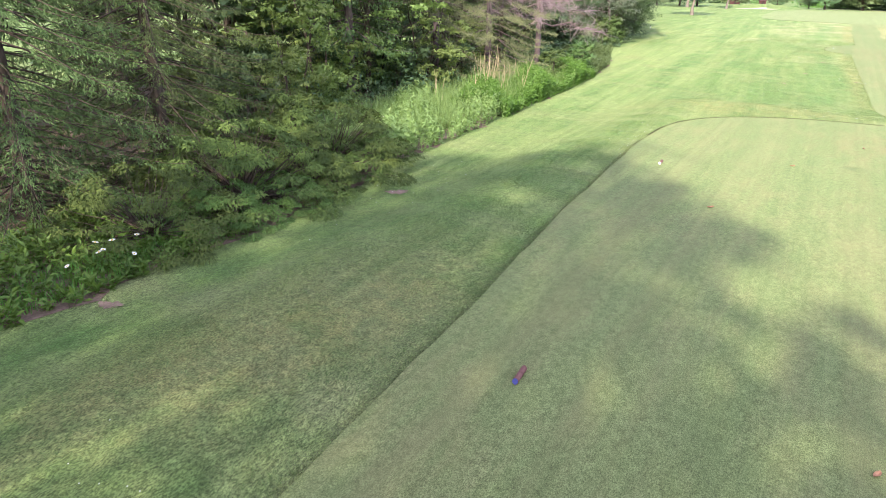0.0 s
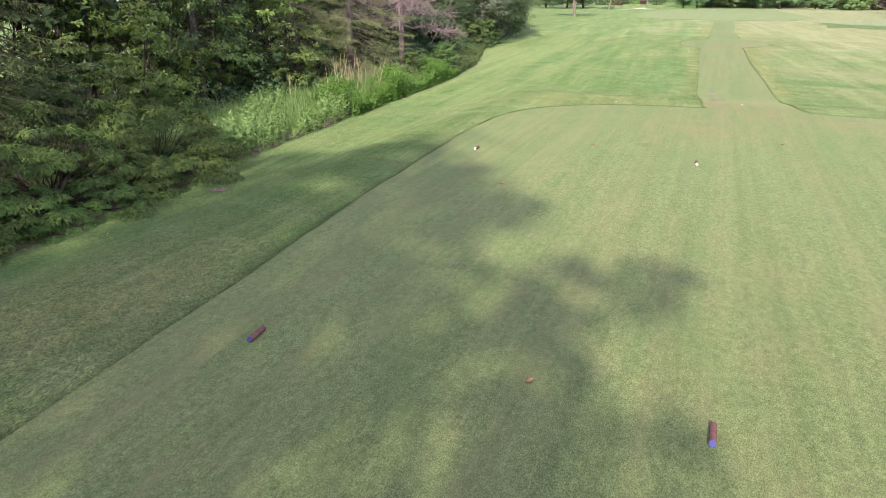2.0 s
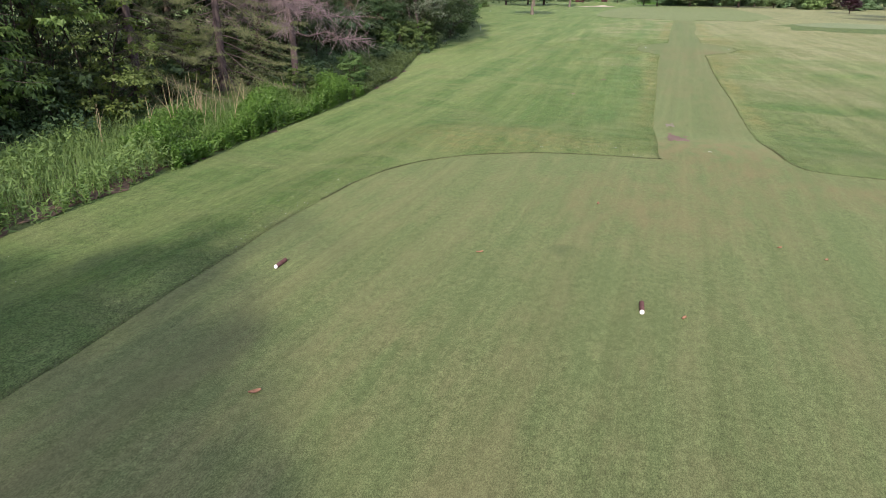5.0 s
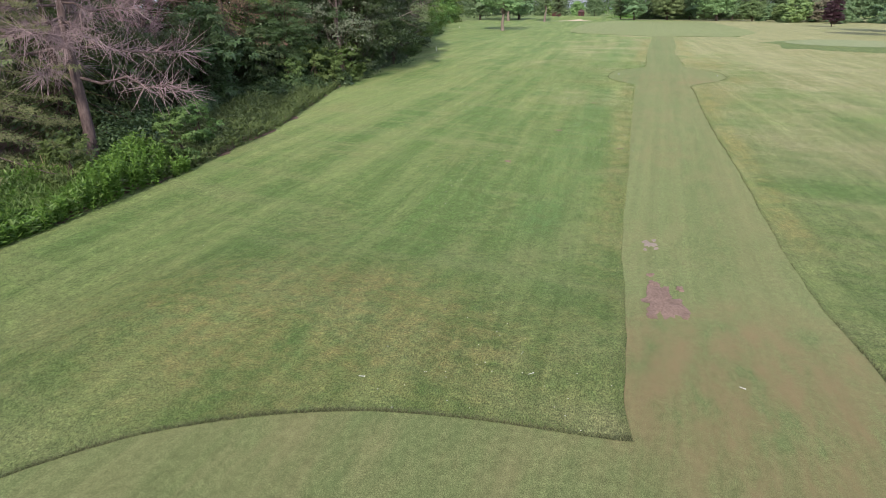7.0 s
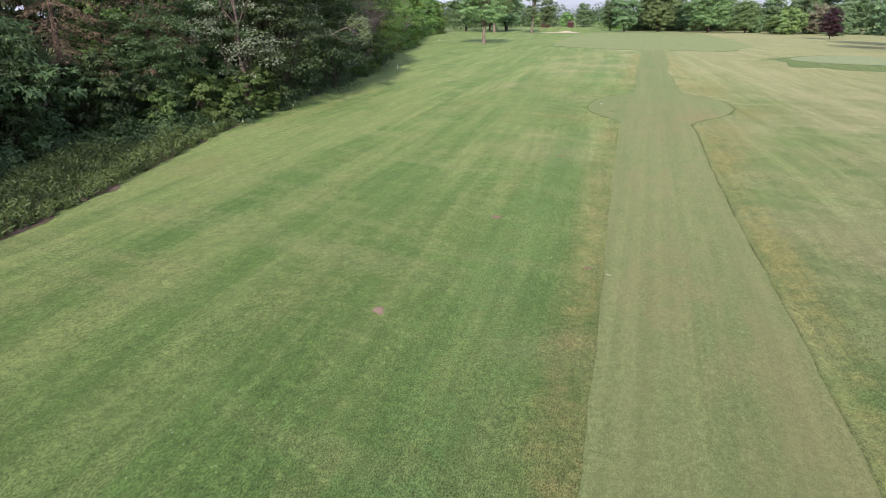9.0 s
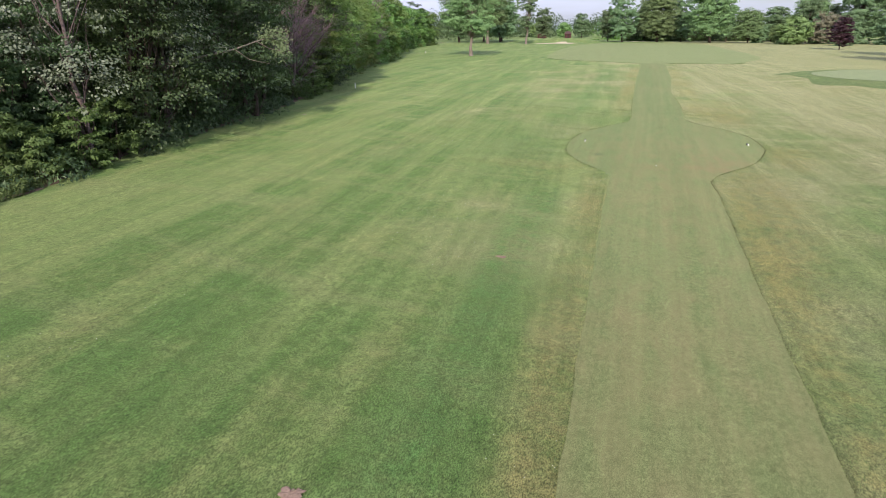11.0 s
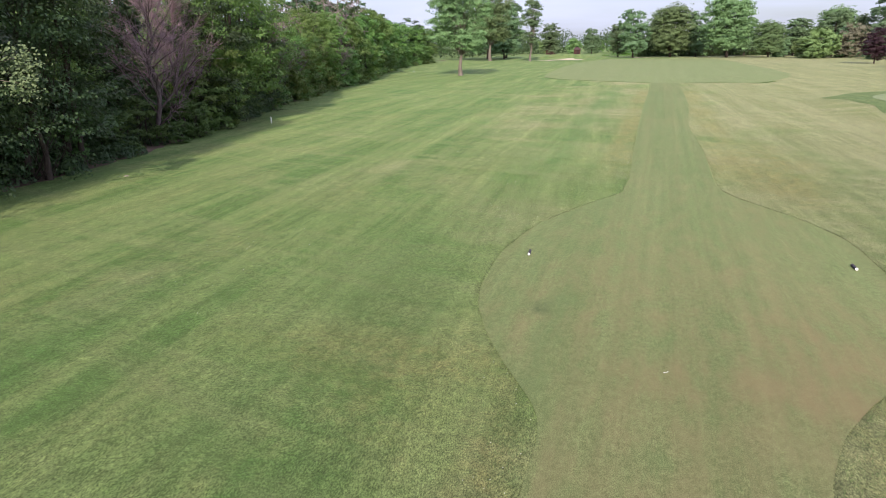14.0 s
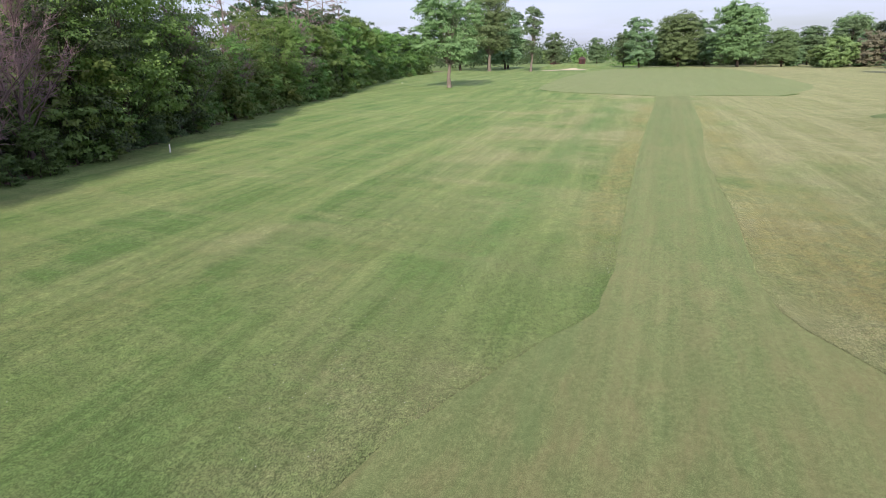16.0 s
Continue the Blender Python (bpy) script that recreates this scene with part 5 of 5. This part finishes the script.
# dry leaves lying on the turf
lr = np.random.default_rng(160)
lv_, lf_ = [], []
for i in range(6):
    for j in range(5):
        t, s = i / 5, (j - 2) / 2
        lv_.append((s * 0.035 * math.sin(math.pi * (0.08 + 0.88 * t)), (t - 0.5) * 0.15, 0.006 + 0.02 * s * s + 0.015 * (t - 0.5) ** 2 * 4))
for i in range(5):
    for j in range(4):
        a = i * 5 + j
        lf_.append((a, a + 1, a + 6, a + 5))
leaf_mesh = mesh_of("fallen_leaf", lv_, lf_, DRY_LEAF, True)
for x, y in ((-0.7, 14.52), (3.94, 16.71), (2.57, 13.39), (1.31, 2.8), (4.6, 16.4), (0.67, 17.96), (6.2, 12.1), (-1.6, 9.8)):
    ob = tagged(new("fallen_leaf", leaf_mesh), "dry orange-brown leaf lying on the turf", "leaf", "fallen leaves")
    ob.matrix_basis = pose(x, y, float(ground_z(x, y)) + 0.013, lr.uniform(-8, 8), lr.uniform(-8, 8), lr.uniform(0, 360)) @ Matrix.Scale(lr.uniform(0.65, 0.95), 4)

# broken golf tees
peg_v, peg_f = tube([(0, -0.03, 0.008), (0, 0.02, 0.008), (0, 0.028, 0.009), (0, 0.032, 0.009)], [0.002, 0.003, 0.006, 0.005], 8)
peg_mesh = mesh_of("broken_tee", peg_v, peg_f, WHITE_PAINT, True)
for x, y in ((2.71, 24.02), (0.08, 39.83), (-0.1, 62.9), (0.25, 23.4), (-1.7, 22.6)):
    ob = tagged(new("broken_tee", peg_mesh), "broken white golf tee lying on grass", "golf tee", "broken tees")
    ob.matrix_basis = pose(x, y, float(ground_z(x, y)) + 0.014, 0, 0, lr.uniform(0, 360)) @ Matrix.Scale(1.3, 4)


def stake(x, y, h, yaw, lean):
    """A white boundary stake with a bevelled top."""
    bm = bmesh.new()
    w = 0.028
    rings = [[bm.verts.new((sx * w * k, sy * w * k, z)) for sx, sy in ((-1, -1), (1, -1), (1, 1), (-1, 1))] for z, k in ((-0.1, 1), (h - 0.03, 1), (h, 0.6))]
    for a, b in zip(rings, rings[1:]):
        for i in range(4):
            bm.faces.new((a[i], a[(i + 1) % 4], b[(i + 1) % 4], b[i]))
    bm.faces.new(rings[-1])
    me = bpy.data.meshes.new("stake")
    bm.to_mesh(me)
    bm.free()
    me.materials.append(WHITE_PAINT)
    ob = tagged(new("boundary_stake", me), "short white wooden boundary stake in the grass", "stake", "boundary stakes")
    ob.matrix_basis = pose(x, y, float(ground_z(x, y)), lean, 0, yaw)


stake(-27.35, 90.9, 0.45, 10, 0)
stake(-55.6, 179.8, 0.5, 30, 25)

# pale flat stone by the wood
bm = bmesh.new()
bmesh.ops.create_icosphere(bm, subdivisions=2, radius=0.12)
for v in bm.verts:
    v.co = Vector((v.co.x, v.co.y * 0.6, max(v.co.z, -0.02) * 0.3)) * (1 + 0.25 * noise.noise(v.co * 9))
me = bpy.data.meshes.new("stone")
bm.to_mesh(me)
bm.free()
me.materials.append(STONE)
st = tagged(new("stone", me), "pale flat stone lying in the grass", "stone")
st.matrix_basis = pose(-21.56, 72.96, float(ground_z(-21.56, 72.96)), 0, 0, 20)

# daisies by the spruces
stem_v, stem_f = tube([(0, 0, 0), (0.02, 0.01, 0.25), (0.03, 0.0, 0.5)], [0.004, 0.003, 0.002], 4)
stem_mesh = mesh_of("stem", stem_v, stem_f, WEED, True)
hv, hf = [], []
for k in range(12):
    a = k * math.pi / 6
    c, s = math.cos(a), math.sin(a)
    hv += [(0.03 + c * 0.012 - s * 0.007, s * 0.012 + c * 0.007, 0.505), (0.03 + c * 0.012 + s * 0.007, s * 0.012 - c * 0.007, 0.505), (0.03 + c * 0.042 + s * 0.006, s * 0.042 - c * 0.006, 0.512), (0.03 + c * 0.042 - s * 0.006, s * 0.042 + c * 0.006, 0.512)]
    hf.append((4 * k, 4 * k + 1, 4 * k + 2, 4 * k + 3))
petal_mesh = mesh_of("petals", hv, hf, WHITE_FLOWER)
YELLOW = plain_material("yellow_disc", (0.7, 0.45, 0.03), 0.8, 80, 0.3)
dv, df = tube([(0.03, 0, 0.503), (0.03, 0, 0.514), (0.03, 0, 0.518)], [0.013, 0.012, 0.003], 8)
disc_mesh = mesh_of("disc", dv, df, YELLOW, True)
daisy = plant("daisy", "white daisy with a yellow centre among weeds", "flower", "daisies", [("stem", stem_mesh), ("petals", petal_mesh), ("disc", disc_mesh)])
dr = np.random.default_rng(170)
spots = [(-8.95 + dr.normal(0, 0.22), 1.75 + dr.normal(0, 0.22)) for _ in range(9)] + [(-8.6, -0.2), (-8.3, -0.6), (-12.6, 12.6), (-12.8, 12.9), (-12.5, 13.1)]
for i, (x, y) in enumerate(spots):
    m = pose(x, y, float(ground_z(x, y)), dr.normal(8, 9), dr.normal(12, 9), dr.uniform(0, 360)) @ Matrix.Scale(dr.uniform(0.85, 1.25), 4)
    if i == 0:
        daisy.matrix_basis = m
    else:
        copy_thing(daisy, m @ Matrix.Diagonal((*(1 / s for s in daisy.scale), 1)))

# bunkers
soil_patch(181, -44.5, 284.0, 8.0, 6.5, "pale sand bunker below a grassy bank", SAND, 0.05, "bunker")
soil_patch(182, -20.0, 318.0, 6.0, 3.5, "pale sand bunker at the far end", SAND, 0.05, "bunker")


def hut(x, y, w, d, h, roof_h, label):
    """A small hut with a hipped roof."""
    top = tagged(new("hut"), label, "hut", "huts")
    bm = bmesh.new()
    bmesh.ops.create_cube(bm, size=1.0, matrix=Matrix.Diagonal((w, d, h, 1)))
    bmesh.ops.translate(bm, verts=bm.verts, vec=(0, 0, h / 2))
    part("wall", bm, BRICK_RED, top, smooth=False)
    bm = bmesh.new()
    o = 0.6
    low = [bm.verts.new((sx * (w / 2 + o), sy * (d / 2 + o), h)) for sx, sy in ((-1, -1), (1, -1), (1, 1), (-1, 1))]
    ridge = [bm.verts.new((-w * 0.2, 0, h + roof_h)), bm.verts.new((w * 0.2, 0, h + roof_h))]
    for f in ((low[0], low[1], ridge[1], ridge[0]), (low[1], low[2], ridge[1]), (low[2], low[3], ridge[0], ridge[1]), (low[3], low[0], ridge[0]), (low[3], low[2], low[1], low[0])):
        bm.faces.new(f)
    part("roof", bm, ROOF_RED, top, smooth=False)
    bm = bmesh.new()
    bmesh.ops.create_cube(bm, size=1.0, matrix=Matrix.Translation((0.3, -d / 2 - 0.03, 1.0)) @ Matrix.Diagonal((0.95, 0.06, 2.0, 1)))
    part("door", bm, RIM, top, smooth=False)
    top.matrix_basis = pose(x, y, float(ground_z(x, y)), 0, 0, 12)


hut(-82.0, 440.0, 5.5, 4.5, 2.3, 1.5, "small dark red hut with a hipped roof")
hut(-66.5, 440.0, 3.6, 4.0, 2.4, 1.6, "small red hut beside distant trees")
